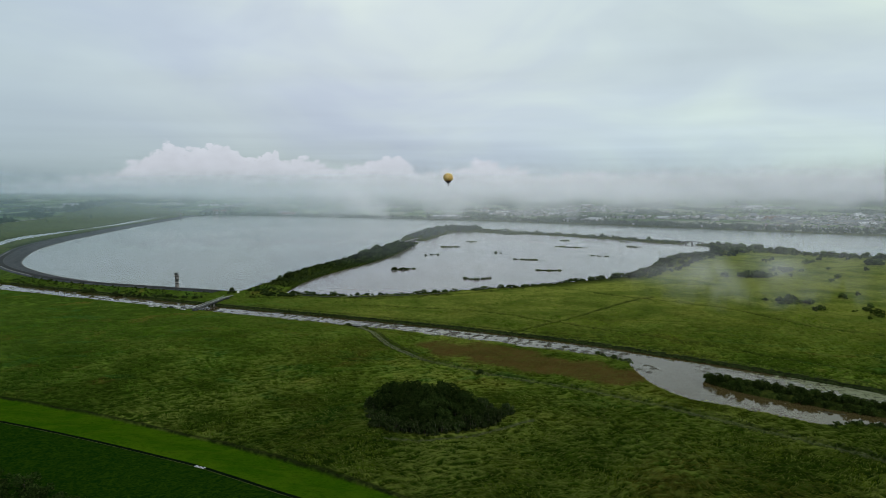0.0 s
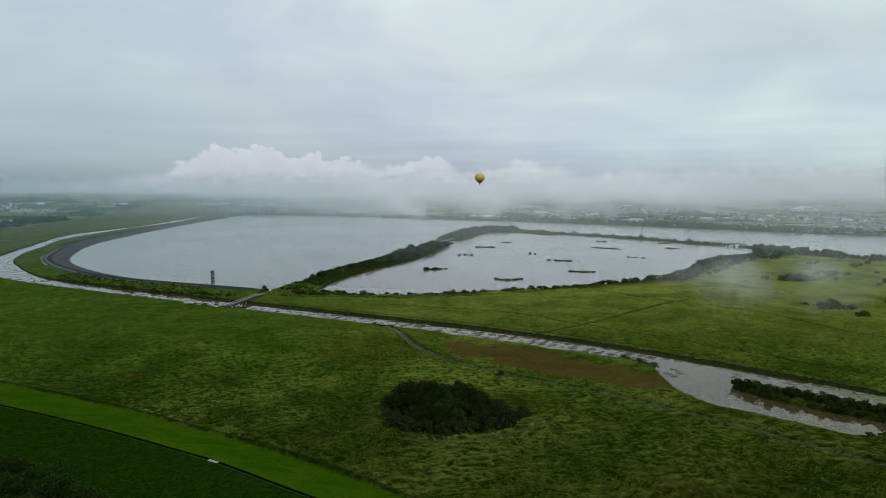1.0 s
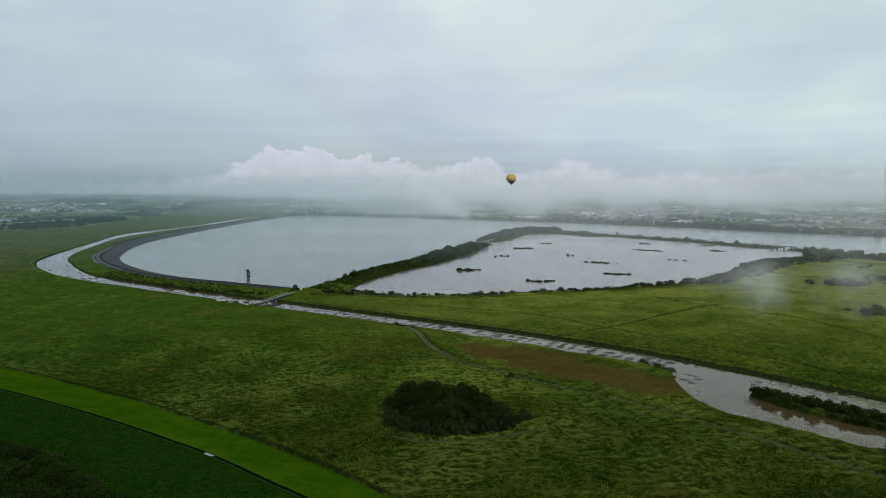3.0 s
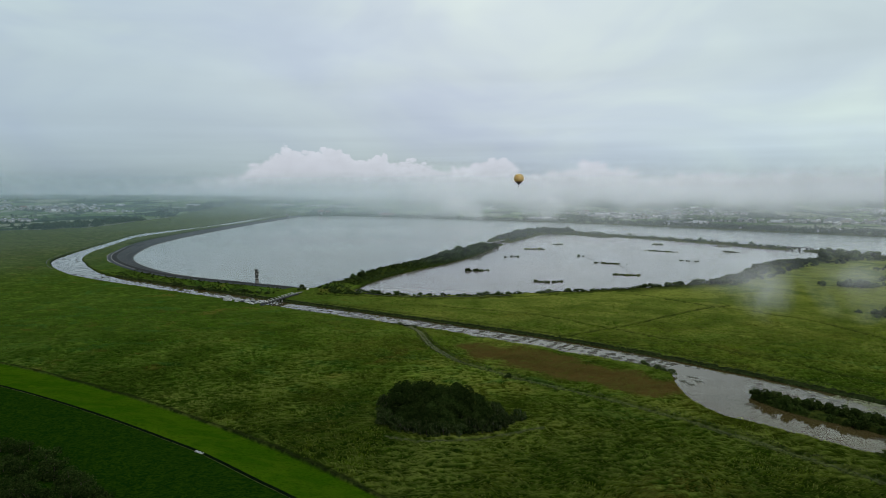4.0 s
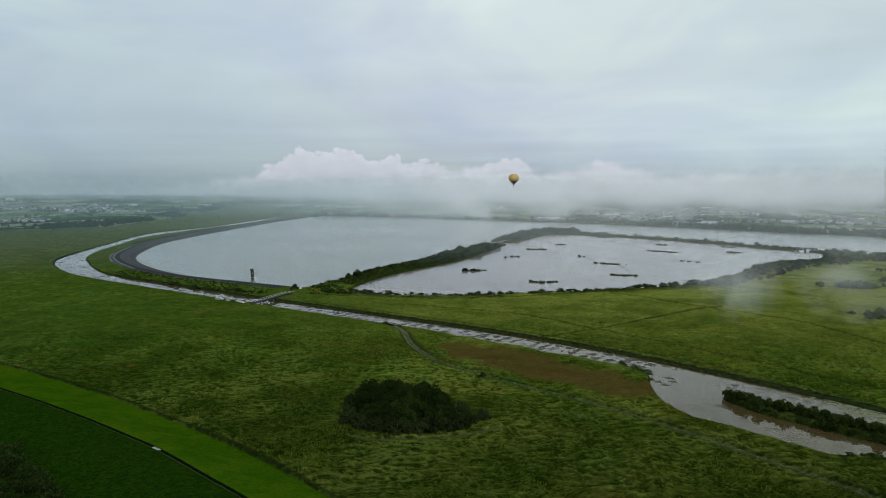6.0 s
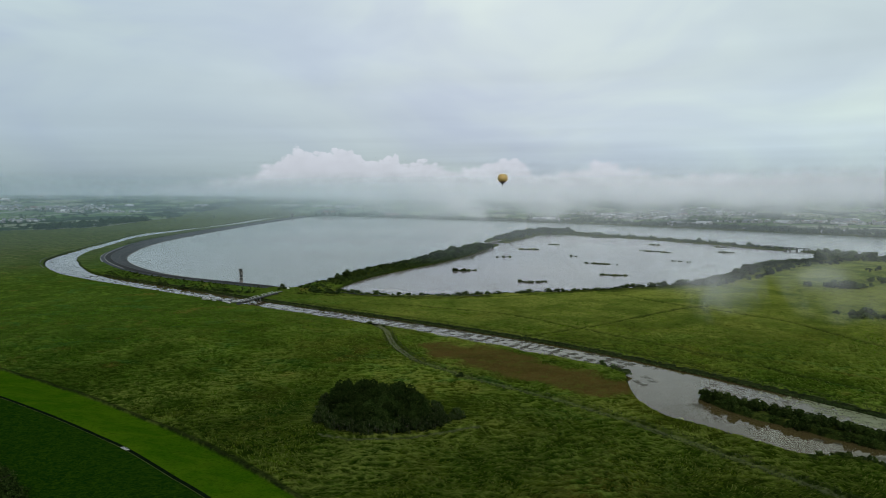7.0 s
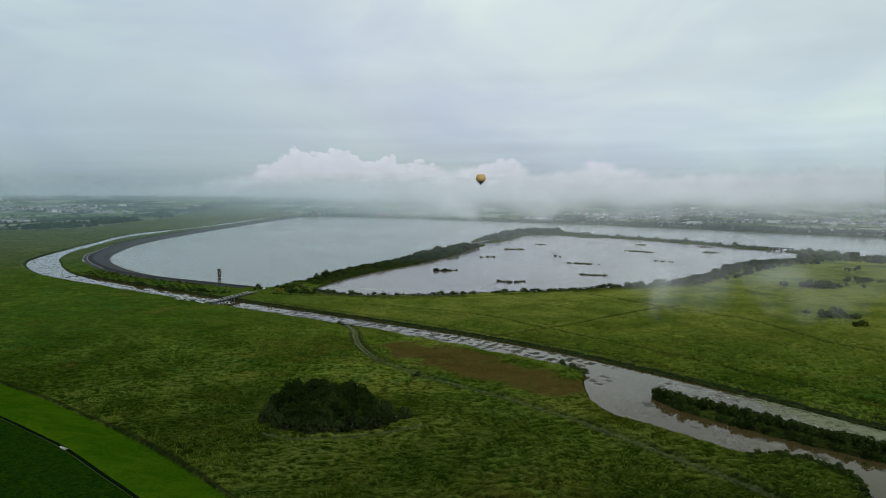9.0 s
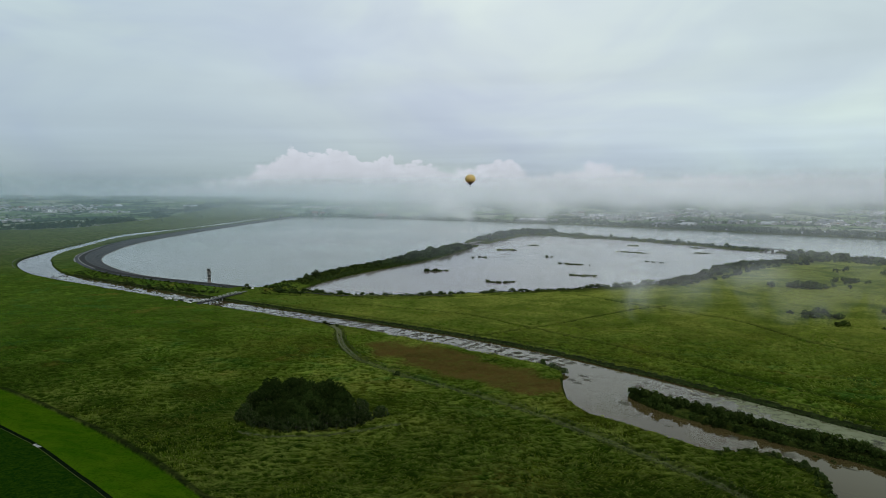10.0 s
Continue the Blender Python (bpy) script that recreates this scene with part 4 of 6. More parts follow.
for x, y in [(-26, 230), (-24, 223), (-19, 218), (-14, 214.5), (-9, 215), (-3, 214), (3, 215.5), (9, 217), (14, 220), (18, 224), (21, 228), (23, 231), (25.5, 231.5), (24, 234), (18, 231), (15, 238), (-26, 237), (-6, 213), (0, 213.5), (6, 215), (12, 218), (16, 222), (13, 226), (19, 227), (16, 234), (-16, 216), (-22, 220), (10, 242)]:
    front.plant(x + 1.0 * (x > 8) - 0.5 * (x < -18), y + 2.2, (1.0 - 0.25 * (x > 16)) * rng.uniform(0.75, 1.2))

# the wooded bar in the canal and the bushes of its banks
bar = Kind("bar_tree", "green willow on the narrow wooded bar in the canal", "tree", "willows of the canal bar", 21, 5.2, 3.4, 9, 460, 0.5, M_LEAF_BAR, 4, 0.08)
mid = spline([(123, 281), (131, 272), (139, 266), (157, 252), (174, 239), (186, 231), (196, 222), (236, 184)], 3)
for x, y in along(mid, 1.9, rng, 1.3):
    bar.plant(x, y, rng.uniform(0.72, 1.05), 0.2)
for x, y in np.vstack([along(spline([(121, 281), (128, 270), (137, 260), (153, 247), (168, 236), (182, 227), (191, 219), (233, 180)], 3), 2.2, rng, 0.4), along(spline([(126, 285), (142, 273), (162, 258), (182, 243), (203, 225)], 3), 3.0, rng, 0.4)]):
    bar.plant(x, y, rng.uniform(0.4, 0.62), -0.2, 1.25)
bank = Kind("bank_bush", "green bush on the canal bank", "bush", "bushes of the canal banks", 22, 3.0, 2.3, 9, 800, 0.24, M_LEAF_MID, 3, 0.05)
for x, y, s in [(91, 317, 1.5), (88, 319, 1.3), (93, 312, 1.2), (84, 323, 1.0), (83.5, 333, 1.3), (79, 327, 0.8), (74, 329, 0.7), (49, 345, 0.8), (32, 358, 0.9), (30, 357, 0.6), (60, 339, 0.6), (-3, 378, 0.9),
                (-61, 410, 1.2), (-64, 411, 1.0), (-54, 406, 0.7), (-20, 388, 0.5), (150, 225, 0.45), (161, 217, 0.7), (164, 213, 0.9), (166, 207, 0.8), (157, 220, 0.6), (172, 227, 0.9),
                (176, 224, 1.0), (165, 200, 1.0), (14, 366, 0.6), (45, 347, 0.5), (69, 332, 0.6), (18, 290, 0.9), (-47, 393, 0.5), (-84, 418, 0.5), (17, 364, 0.4)]:
    bank.plant(x, y, s)

# the shore of the pond
shore_bush = Kind("shore_tree", "low dark green willow on the pond's shore", "tree", "willows of the pond's near shore", 31, 4.6, 3.4, 8, 330, 0.62, M_LEAF_MID, 4, 0.06)
for x, y in np.vstack([along(POND_NEAR, 3.2, rng, 1.4), along(spline([(-96, 527), (-120, 526), (-150, 527)], 4), 2.6, rng, 1.0)]):
    k = 0.62 + 0.46 * float(step_up(np.array(x), 110, 260))
    shore_bush.plant(x, y - 2.0 - 1.5 * k, k * (0.45 + 0.75 * rng.uniform() ** 1.6), None, 1.55)
for x, y in scatter(rng, np.array([(160, 618), (205, 652), (250, 718), (290, 784), (325, 830), (385, 868), (410, 905), (420, 890), (385, 845), (320, 790), (265, 700), (210, 632)], float), 8, 60):
    shore_bush.plant(x, y, rng.uniform(0.45, 1.15), None, 1.25)

# the wooded causeway between reservoir and pond
cause = Kind("causeway_tree", "dark green tree in the thick growth of the causeway", "tree", "trees of the causeway", 41, 6.6, 5.2, 9, 300, 0.9, M_LEAF_MID, 4, 0.05)
causeway = spline([(-166, 560), (-165, 640), (-154, 727), (-132, 818), (-115, 899), (-91, 1035), (-74, 1108), (-58, 1106), (-52, 1060), (-68, 905), (-94, 800), (-113, 734), (-136, 655), (-146, 600), (-155, 545), (-161, 535)], 15, True)
for x, y in scatter(rng, causeway, 5.8, 290):
    cause.plant(x, y, (0.5 + 0.75 * rng.uniform() ** 2.2) * (0.24 + 0.10 * (y > 610) + 0.20 * (y > 700) + 0.30 * (y > 850)), None, 1.4)
for x, y in scatter(rng, np.array([(-166, 536), (-150, 522), (-126, 524), (-122, 536), (-140, 552), (-160, 556)], float), 4.6, 18):
    cause.plant(x, y, rng.uniform(0.2, 0.36), None, 1.4)
for x, y, s in [(-153, 632, 1.1), (-160, 622, 0.75), (-141, 720, 0.95)]:
    cause.plant(x, y, s)
for x, y in along(spline([(-345, 566), (-290, 540), (-240, 522), (-200, 510)], 5), 5.0, rng, 2.5):
    cause.plant(x, y, rng.uniform(0.2, 0.42), None, 1.6)
tower_bush = bank.plant(-175, 524, 1.6, None, 1.15)
tower_bush["label"] = "dark rounded tree beside the road end at the bridge"
# the wood at the causeway's far end and the spit behind the pond
wood = Kind("spit_tree", "hazy dark tree on the far spit between the waters", "tree", "trees of the far spit", 42, 8.0, 6.0, 7, 200, 1.25, M_LEAF_FAR, 4, 0.05)
for x, y in scatter(rng, spline([(-64, 1240), (-62, 1343), (-38, 1495), (5, 1645), (55, 1670), (100, 1560), (60, 1480), (28, 1470), (5, 1397), (-26, 1240)], 30, True), 9.0, 165):
    wood.plant(x, y, 0.4 + 0.65 * rng.uniform() ** 1.5, None, 1.1)
spit_line = spline([(60, 1490), (123, 1450), (210, 1380), (275, 1296), (345, 1204), (385, 1130), (412, 1106)], 15)
spit_back = spline([(90, 1570), (190, 1445), (290, 1335), (362, 1225), (420, 1125)], 15)
for x, y in np.vstack([along(spit_line, 6.5, rng, 3), along(spit_back, 6.5, rng, 3)]):
    wood.plant(x, y, rng.uniform(0.22, 0.44), None, 1.6)
for x, y, s in [(322, 1270, 0.8), (384, 1172, 0.8), (395, 1160, 0.85), (335, 1240, 0.6), (210, 1400, 0.7), (150, 1480, 0.7), (-52, 1262, 0.9), (-40, 1300, 1.0), (-30, 1345, 1.0), (-10, 1420, 1.1)]:
    wood.plant(x, y, s)
# the wood and bushes of the marsh beyond the canal
marsh = Kind("marsh_tree", "grey-green tree in the marsh beyond the canal", "tree", "trees of the far marsh", 43, 6.5, 5.0, 8, 220, 1.05, M_LEAF, 4, 0.05)
east = spline([(452, 1062), (476, 1016), (512, 930), (527, 884), (580, 832), (700, 752), (800, 716), (780, 690), (660, 725), (555, 795), (495, 845), (458, 900), (428, 905), (432, 970), (440, 1030)], 20, True)
east_wood = Kind("wood_tree", "hazy grey-green tree in the wood along the water", "tree", "trees of the wood east of the pond", 44, 6.5, 5.0, 8, 220, 1.05, M_LEAF, 4, 0.05)
for x, y in scatter(rng, east, 6.5, 285):
    east_wood.plant(x, y, 0.35 + 0.75 * rng.uniform() ** 1.8, None, 1.2)
for x, y, s in [(262, 486, 0.7), (270, 489, 0.8), (276, 492, 0.6), (255, 494, 0.4), (310, 640, 1.0), (318, 636, 1.1), (325, 640, 0.8), (303, 634, 0.8), (370, 690, 0.9), (378, 686, 0.7), (386, 676, 0.6), (391, 620, 0.7),
                (320, 501, 0.7), (272, 449, 0.6), (300, 430, 0.7), (506, 745, 1.2), (515, 850, 1.0), (521, 812, 1.1), (570, 812, 1.1),
                (361, 684, 0.8), (367, 674, 0.8), (335, 645, 0.5), (345, 650, 0.6), (355, 640, 0.5), (278, 475, 0.5), (268, 448, 0.5), (310, 452, 0.6), (325, 430, 0.5), (440, 760, 0.8), (455, 772, 0.7), (430, 700, 0.6),
                (400, 780, 0.7), (415, 792, 0.7), (480, 800, 0.8), (465, 690, 0.7), (345, 520, 0.5), (372, 600, 0.5), (540, 700, 1.0), (600, 720, 1.1)]:
    marsh.plant(x, y, s)
for x, y, n, s in [(266, 480, 6, 0.7), (312, 640, 9, 1.0), (322, 633, 6, 0.8), (374, 688, 7, 0.7), (305, 445, 5, 0.36), (330, 420, 4, 0.36), (508, 748, 6, 1.0), (545, 705, 8, 0.9), (300, 415, 4, 0.34)]:
    for k in range(n):
        marsh.plant(x + rng.normal() * 9, y + rng.normal() * 4, s * rng.uniform(0.6, 1.1), None, 1.2)
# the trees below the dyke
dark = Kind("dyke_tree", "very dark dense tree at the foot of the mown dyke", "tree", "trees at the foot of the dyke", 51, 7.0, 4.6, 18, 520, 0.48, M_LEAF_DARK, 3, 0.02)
for x, y in scatter(rng, np.array([(-230, 205), (-190, 193), (-150, 183), (-131, 180), (-110, 170), (-88, 156), (-77, 149), (-60, 134), (-75, 118), (-130, 140), (-200, 165)], float), 3.5, 180):
    dark.plant(x, y, rng.uniform(0.4, 0.68), None, 1.25)


def far_growth(name, places, size, leaves, label, seed, leaf=None):
    """Distant growth, nobody could count it: one object."""
    r = np.random.default_rng(seed)
    out = []
    for x, y, z, s in places:
        h = size * s
        cen, rad = crown_shape(r, h, h * 0.75, 4, 0.1)
        q = leaf_quads(r, cen, rad, leaves, h * 0.28)
        out.append(q + np.array((x, y, z if math.hypot(x - 44, y) < 2700 else height(x, y) - 0.3)))
    return tagged(new(name, quads(name, np.concatenate(out), leaf or M_LEAF_FAR)), label, "trees", kind="stuff")


def line_trees(line, spacing, sides, r):
    got = []
    for side in sides:
        for x, y in along(grown(line, side), spacing, r, 5):
            got.append((x, y, 1.2, r.uniform(0.6, 1.3)))
    return got


r2 = np.random.default_rng(77)
places = line_trees(FAR_SHORE, 14, (14, 30, 52), r2) + [p for p in line_trees(FAR_SHORE, 14, (75, 105, 140), r2) if p[0] > 150]
far_growth("far_shore_wood", places, 9, 22, "hazy dark belt of trees along the reservoir's far shore", 5)
places = []
for k in range(11000):
    a, d = math.radians(r2.uniform(-58, 55)), math.sqrt(r2.uniform(1500 ** 2, 4900 ** 2))
    places.append((44 + d * math.sin(a), d * math.cos(a)))
px = np.array([p[0] for p in places])
py = np.array([p[1] for p in places])
_, mk, wt = land(px, py)
wooded = lattice(px / 160, py / 160, 31) + 0.4 * lattice(px / 60, py / 60, 32)
keep = [(x, y, 1.2, r2.uniform(0.6, 1.3)) for x, y, f, w, g_ in zip(px, py, mk["far_field"], wt, wooded) if f > 0.9 and w > 40 and g_ > (0.76 if x > -700 else 0.80) or (x < -700 and r2.uniform() < 0.06)]
keep = [p for p in keep if not (-1250 < p[0] < -450 and p[1] < 2350)]      # the open meadow below the levee stays bare
far_growth("far_plain_trees", keep, 9.5, 16, "hazy woods and hedges of the far plain", 6)
left = [(x, y, 1.2, r2.uniform(0.4, 1.35)) for side in (-24, -42, -66, -95, -130) for x, y in along(grown(OLD_DYKE, -side), 12, r2, 12)]
left = [p for p in left if lattice(np.array([p[0] / 90]), np.array([p[1] / 90]), 35)[0] > 0.42]
far_growth("old_dyke_trees", left, 12, 26, "belt of dark trees behind the old dyke", 8)


def reed_blades():
    """Lodged reeds: long bent blades that lean in swirls; denser near the walk."""
    r = np.random.default_rng(3)
    n = 400000
    a = np.radians(r.uniform(-58, 52, n))
    d = 150 + 470 * r.uniform(0, 1, n) ** 1.35
    x, y = 44 + d * np.sin(a), d * np.cos(a)
    z, mk, wet = land(x, y)
    clump = lattice(x / 3.2, y / 3.2, 61) * 0.6 + lattice(x / 11, y / 11, 62) * 0.4
    ok = (mk["mown"] < 0.5) & (wet > 1.5) & (mk["trodden"] < 0.2) & (clump > 0.24) & (r.uniform(0, 1, n) < 0.1 + 1.5 * mk["ridge_tone"]) & (mk["bank"] < 0.3) & (r.uniform(0, 1, n) > 1.1 * mk["brown_reed"]) & (r.uniform(0, 1, n) > step_up(d, 380, 620))
    ok &= (((x + 2) / 26) ** 2 + ((y - 233) / 16) ** 2 > 1)
    x, y, z, d = x[ok], y[ok], z[ok], d[ok]
    n = len(x)
    flip = np.where(lattice(x / 12, y / 12, 65) + 0.25 * r.normal(size=n) > 0.45, 0.0, math.pi)
    turn = flip + 2.4 * (lattice(x / 26, y / 26, 63) - 0.5) + 1.6 * (lattice(x / 6, y / 6, 64) - 0.5) + r.normal(size=n) * 0.25
    lean = r.uniform(0.7, 1.15, n)
    ln = r.uniform(0.8, 2.1, n) * (0.75 + 0.5 * lattice(x / 30, y / 30, 66))
    wd = r.uniform(0.06, 0.15, n) * (0.7 + d / 400)
    dx, dy = np.cos(turn), np.sin(turn)
    base = np.stack([x, y, z - 0.1], 1)
    side = np.stack([-dy, dx, np.zeros(n)], 1) * wd[:, None]
    midp = base + np.stack([dx * ln * 0.45 * lean, dy * ln * 0.45 * lean, ln * 0.42], 1)
    tip = base + np.stack([dx * ln * lean, dy * ln * lean, ln * (0.62 - 0.42 * lean)], 1)
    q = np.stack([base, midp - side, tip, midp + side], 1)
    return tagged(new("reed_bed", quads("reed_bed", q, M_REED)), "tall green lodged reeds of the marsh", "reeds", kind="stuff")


reed_blades()


def brown_reeds():
    """Short, dead-brown reed of the patch by the canal, thinning into the green."""
    r = np.random.default_rng(9)
    n = 60000
    x, y = r.uniform(-35, 100, n), r.uniform(262, 372, n)
    z, mk, wet = land(x, y)
    ok = (r.uniform(0, 1, n) < mk["brown_reed"] * (0.35 + 0.8 * lattice(x / 7, y / 7, 91))) & (wet > 1.5)
    x, y, z = x[ok], y[ok], z[ok]
    n = len(x)
    turn = 2.6 * lattice(x / 18, y / 18, 92) + r.normal(size=n) * 0.6
    ln, wd = r.uniform(0.5, 1.3, n), r.uniform(0.10, 0.2, n)
    dx, dy = np.cos(turn), np.sin(turn)
    base = np.stack([x, y, z - 0.1], 1)
    side = np.stack([-dy, dx, np.zeros(n)], 1) * wd[:, None]
    midp = base + np.stack([dx * ln * 0.4, dy * ln * 0.4, ln * 0.5], 1)
    tip = base + np.stack([dx * ln, dy * ln, ln * 0.45], 1)
    q = np.stack([base, midp - side, tip, midp + side], 1)
    tagged(new("brown_reed_bed", quads("brown_reed_bed", q, M_REED_BROWN)), "short brown withered reeds beside the canal", "reeds", kind="stuff")


def edge_grass(name, line, offs, count, tall, mat, label, seed):
    """Rank grass and reed along a bank or ditch: loose upright tufts."""
    r = np.random.default_rng(seed)
    seg = np.linalg.norm(np.diff(line, axis=0), axis=1)
    run = np.concatenate([[0], np.cumsum(seg)])
    s = r.uniform(0, run[-1], count)
    k = np.clip(np.searchsorted(run, s) - 1, 0, len(seg) - 1)
    f = (s - run[k]) / seg[k]
    p = line[k] + (line[k + 1] - line[k]) * f[:, None]
    t = (line[k + 1] - line[k]) / seg[k][:, None]
    nrm = np.stack([-t[:, 1], t[:, 0]], 1)
    o = r.choice(offs, count) + r.normal(size=count) * 0.45
    p = p + nrm * o[:, None]
    keep_ = lattice(p[:, 0] / 9, p[:, 1] / 9, seed) > 0.3
    p = p[keep_]
    n = len(p)
    z, _, _ = land(p[:, 0], p[:, 1])
    z = np.maximum(z, 0.2)
    h = tall * r.uniform(0.5, 1.3, n)
    a = r.uniform(0, 6.283, n)
    w = np.stack([np.cos(a), np.sin(a), np.zeros(n)], 1) * (0.35 * h)[:, None]
    lean = np.stack([r.normal(size=n) * 0.3, r.normal(size=n) * 0.3, np.ones(n)], 1) * h[:, None]
    base = np.stack([p[:, 0], p[:, 1], z - 0.1], 1)
    q = np.stack([base - 0.5 * w, base + 0.5 * w, base + lean + 0.8 * w, base + 0.8 * lean - 0.7 * w], 1)
    tagged(new(name, quads(name, q, mat)), label, "grass", kind="stuff")


brown_reeds()
edge_grass("bank_grass", CANAL_INNER[CANAL_INNER[:, 0] > -420], (-0.2, 0.5, 1.3, 2.1), 15000, 0.7, M_LEAF_MID, "rank dark grass on the canal's far bank", 93)
edge_grass("ditch_grass", TRACK, (-2.4, 2.4), 800, 0.65, M_LEAF_MID, "rank dark grass in the ditches of the marsh track", 94)
for k_, line_ in enumerate(FIELD_PATHS):
    edge_grass("path_grass", line_, (-0.8, 0.8), 1100, 0.45, M_LEAF_MID, "dark rank growth along a path through the marsh", 96 + k_)
edge_grass("track_grass", TRACK, (-3.3, 3.3, 0.0), 3000, 0.6, M_ISLET, "pale grass along the marsh track", 95)


# rank scrub between the levee and the canal, and on the canal's near bank
r4 = np.random.default_rng(66)
side = LEVEE_SHORE[(LEVEE_SHORE[:, 0] > -420)]
scrub = [(x, y, height(x, y) - 0.1, r4.uniform(0.4, 1.3)) for o in (34, 38, 43, 49, 60) for x, y in along(grown(side, o), 1.9, r4, 2.2) if lattice(np.array([x / 14]), np.array([y / 9]), 67)[0] > (0.22 if o < 45 else 0.5)]
scrub += [(x, y, height(x, y) - 0.1, r4.uniform(0.4, 1.4)) for x, y in scatter(r4, np.array([(-170, 540), (-160, 512), (-120, 512), (-128, 530), (-140, 548), (-140, 590), (-136, 650), (-150, 690), (-163, 640), (-166, 575)], float), 2.6, 300)]
far_growth("levee_scrub", scrub, 1.25, 24, "dark rank scrub below the levee", 68, M_LEAF_BAR)
near_side = CANAL_OUTER[(CANAL_OUTER[:, 0] > 138) & (CANAL_OUTER[:, 1] > 165)]
scrub = [(x, y, 0.3, r4.uniform(0.4, 1.3)) for o in (-0.6, -2.0) for x, y in along(grown(near_side, o), 1.3, r4, 0.5)]
far_growth("bank_scrub", scrub, 1.7, 60, "dark scrub leaning over the canal", 69, M_LEAF_BAR)
scrub = [(x, y, 1.0, r4.uniform(0.4, 1.2)) for x, y in along(CANAL_INNER[(CANAL_INNER[:, 0] > -400) & (CANAL_INNER[:, 0] < -60)], 2.2, r4, 1.0) if lattice(np.array([x / 11]), np.array([y / 11]), 70)[0] > 0.45]
far_growth("bank_scrub", scrub, 1.3, 30, "dark scrub along the canal's far bank", 71, M_LEAF_BAR)

# scrub down to the water on the causeway's pond side, and under the shore willows
r3 = np.random.default_rng(61)
side = POND_FAR[(POND_FAR[:, 1] > 600) & (POND_FAR[:, 1] < 1095) & (POND_FAR[:, 0] < 0)]
scrub = [(x, y, 0.3, r3.uniform(0.5, 1.3)) for o in (2.5, 6.0, 10.0) for x, y in along(grown(side, o), 3.0, r3, 1.3)]
far_growth("causeway_scrub", scrub, 2.6, 46, "dense dark scrub along the causeway's waterline", 62, M_LEAF_MID)
side = SPIT_BACK[(SPIT_BACK[:, 1] > 600) & (SPIT_BACK[:, 1] < 1090) & (SPIT_BACK[:, 0] < 0)]
scrub = [(x, y, 0.4, r3.uniform(0.5, 1.2)) for x, y in along(grown(side, 3.0), 3.4, r3, 1.0)]
far_growth("causeway_scrub", scrub, 2.4, 46, "dense dark scrub along the causeway's waterline", 63, M_LEAF_MID)
scrub = [(x, y, 0.5, r3.uniform(0.5, 1.3)) for x, y in along(grown(POND_NEAR, 3.5), 2.6, r3, 1.2)]
far_growth("shore_scrub", scrub, 1.9, 40, "low dark scrub under the willows of the pond's shore", 64, M_LEAF_MID)


# ---------------------------------------------------------------- mist and low cloud
def arc(name, radius, a0, a1, z0, z1, mat, label, lift=0.0, seed=0):
    """A hanging sheet of mist on a slightly wavering arc round the marsh."""
    n, k = 60, 6
    verts, uv = [], []
    for i in range(n + 1):
        a = math.radians(a0 + (a1 - a0) * i / n)
        for j in range(k + 1):
            w = radius * (1 + 0.02 * math.sin(3.1 * i / 7 + seed + 0.4 * j))
            verts.append((44 + w * math.sin(a), w * math.cos(a), z0 + (z1 - z0) * j / k))
            uv.append((i / n, j / k))
    faces = [(i * (k + 1) + j, (i + 1) * (k + 1) + j, (i + 1) * (k + 1) + j + 1, i * (k + 1) + j + 1) for i in range(n) for j in range(k)]
    me = mesh(name, verts, faces, mat, True)
    lay = me.uv_layers.new(name="UVMap")
    for lp in me.loops:
        lay.data[lp.index].uv = uv[lp.vertex_index]
    return tagged(new(name, me), label, "mist", kind="stuff")


# thin haze, a veil every few hundred metres, thicker with the distance
# thinner and greyer over the western plain, whiter and thicker towards the east
HAZE, FAR_HAZE, PALE_HAZE = (0.295, 0.425, 0.48, 1), (0.44, 0.535, 0.585, 1), (0.60, 0.64, 0.665, 1)
for i, (rad, west, east_, top) in enumerate([(760, 0.055, 0.09, 130), (1060, 0.095, 0.19, 150), (1560, 0.10, 0.17, 170), (2400, 0.17, 0.19, 190), (3100, 0.16, 0.19, 230), (3700, 0.20, 0.19, 240), (4350, 0.22, 0.19, 250),
                                            (4500, 0.23, 0.19, 255), (4650, 0.24, 0.19, 260), (4780, 0.24, 0.19, 260), (4830, 0.25, 0.19, 265), (4880, 0.25, 0.19, 265)]):
    arc("haze", rad, -95, 2, 0.1, top, mist_material("haze", west, 2.2 / rad, 0.3, 0.25, 0.5, HAZE if rad < 3000 else FAR_HAZE, foot=26 / top), "thin grey morning haze over the plain", seed=i)
    arc("haze", rad * 1.012, -38, 90, 0.1, top, mist_material("pale_haze", east_, 2.2 / rad, 0.3, 0.25, 0.5, PALE_HAZE, foot=26 / top), "thin pale morning haze over the plain", seed=i + 3)
arc("marsh_mist", 480, 8, 60, 2.0, 75, mist_material("marsh_mist", 0.16, 0.014, 0.45, 1.0, lo=0.38, hi=0.7, foot=0.4), "thin mist drifting over the far marsh", seed=21)


def fog_bank(radius, a0, a1, z0, z1, layers, step, label, seed, scale, tall, rag, lo, hi, foot=0.0):
    """Torn fog with depth: thin sheets one behind the other."""
    mat = mist_material("fog", 0.175, scale, tall, rag, 0.8, lo=lo, hi=hi, foot=foot)
    for k in range(layers):
        arc("fog_bank", radius + step * k, a0 - 0.7 * k, a1 + 0.7 * k, z0 + 0.05 * k, z1 * (1 - 0.04 * (k % 3)), mat, label, seed=seed + 1.7 * k)


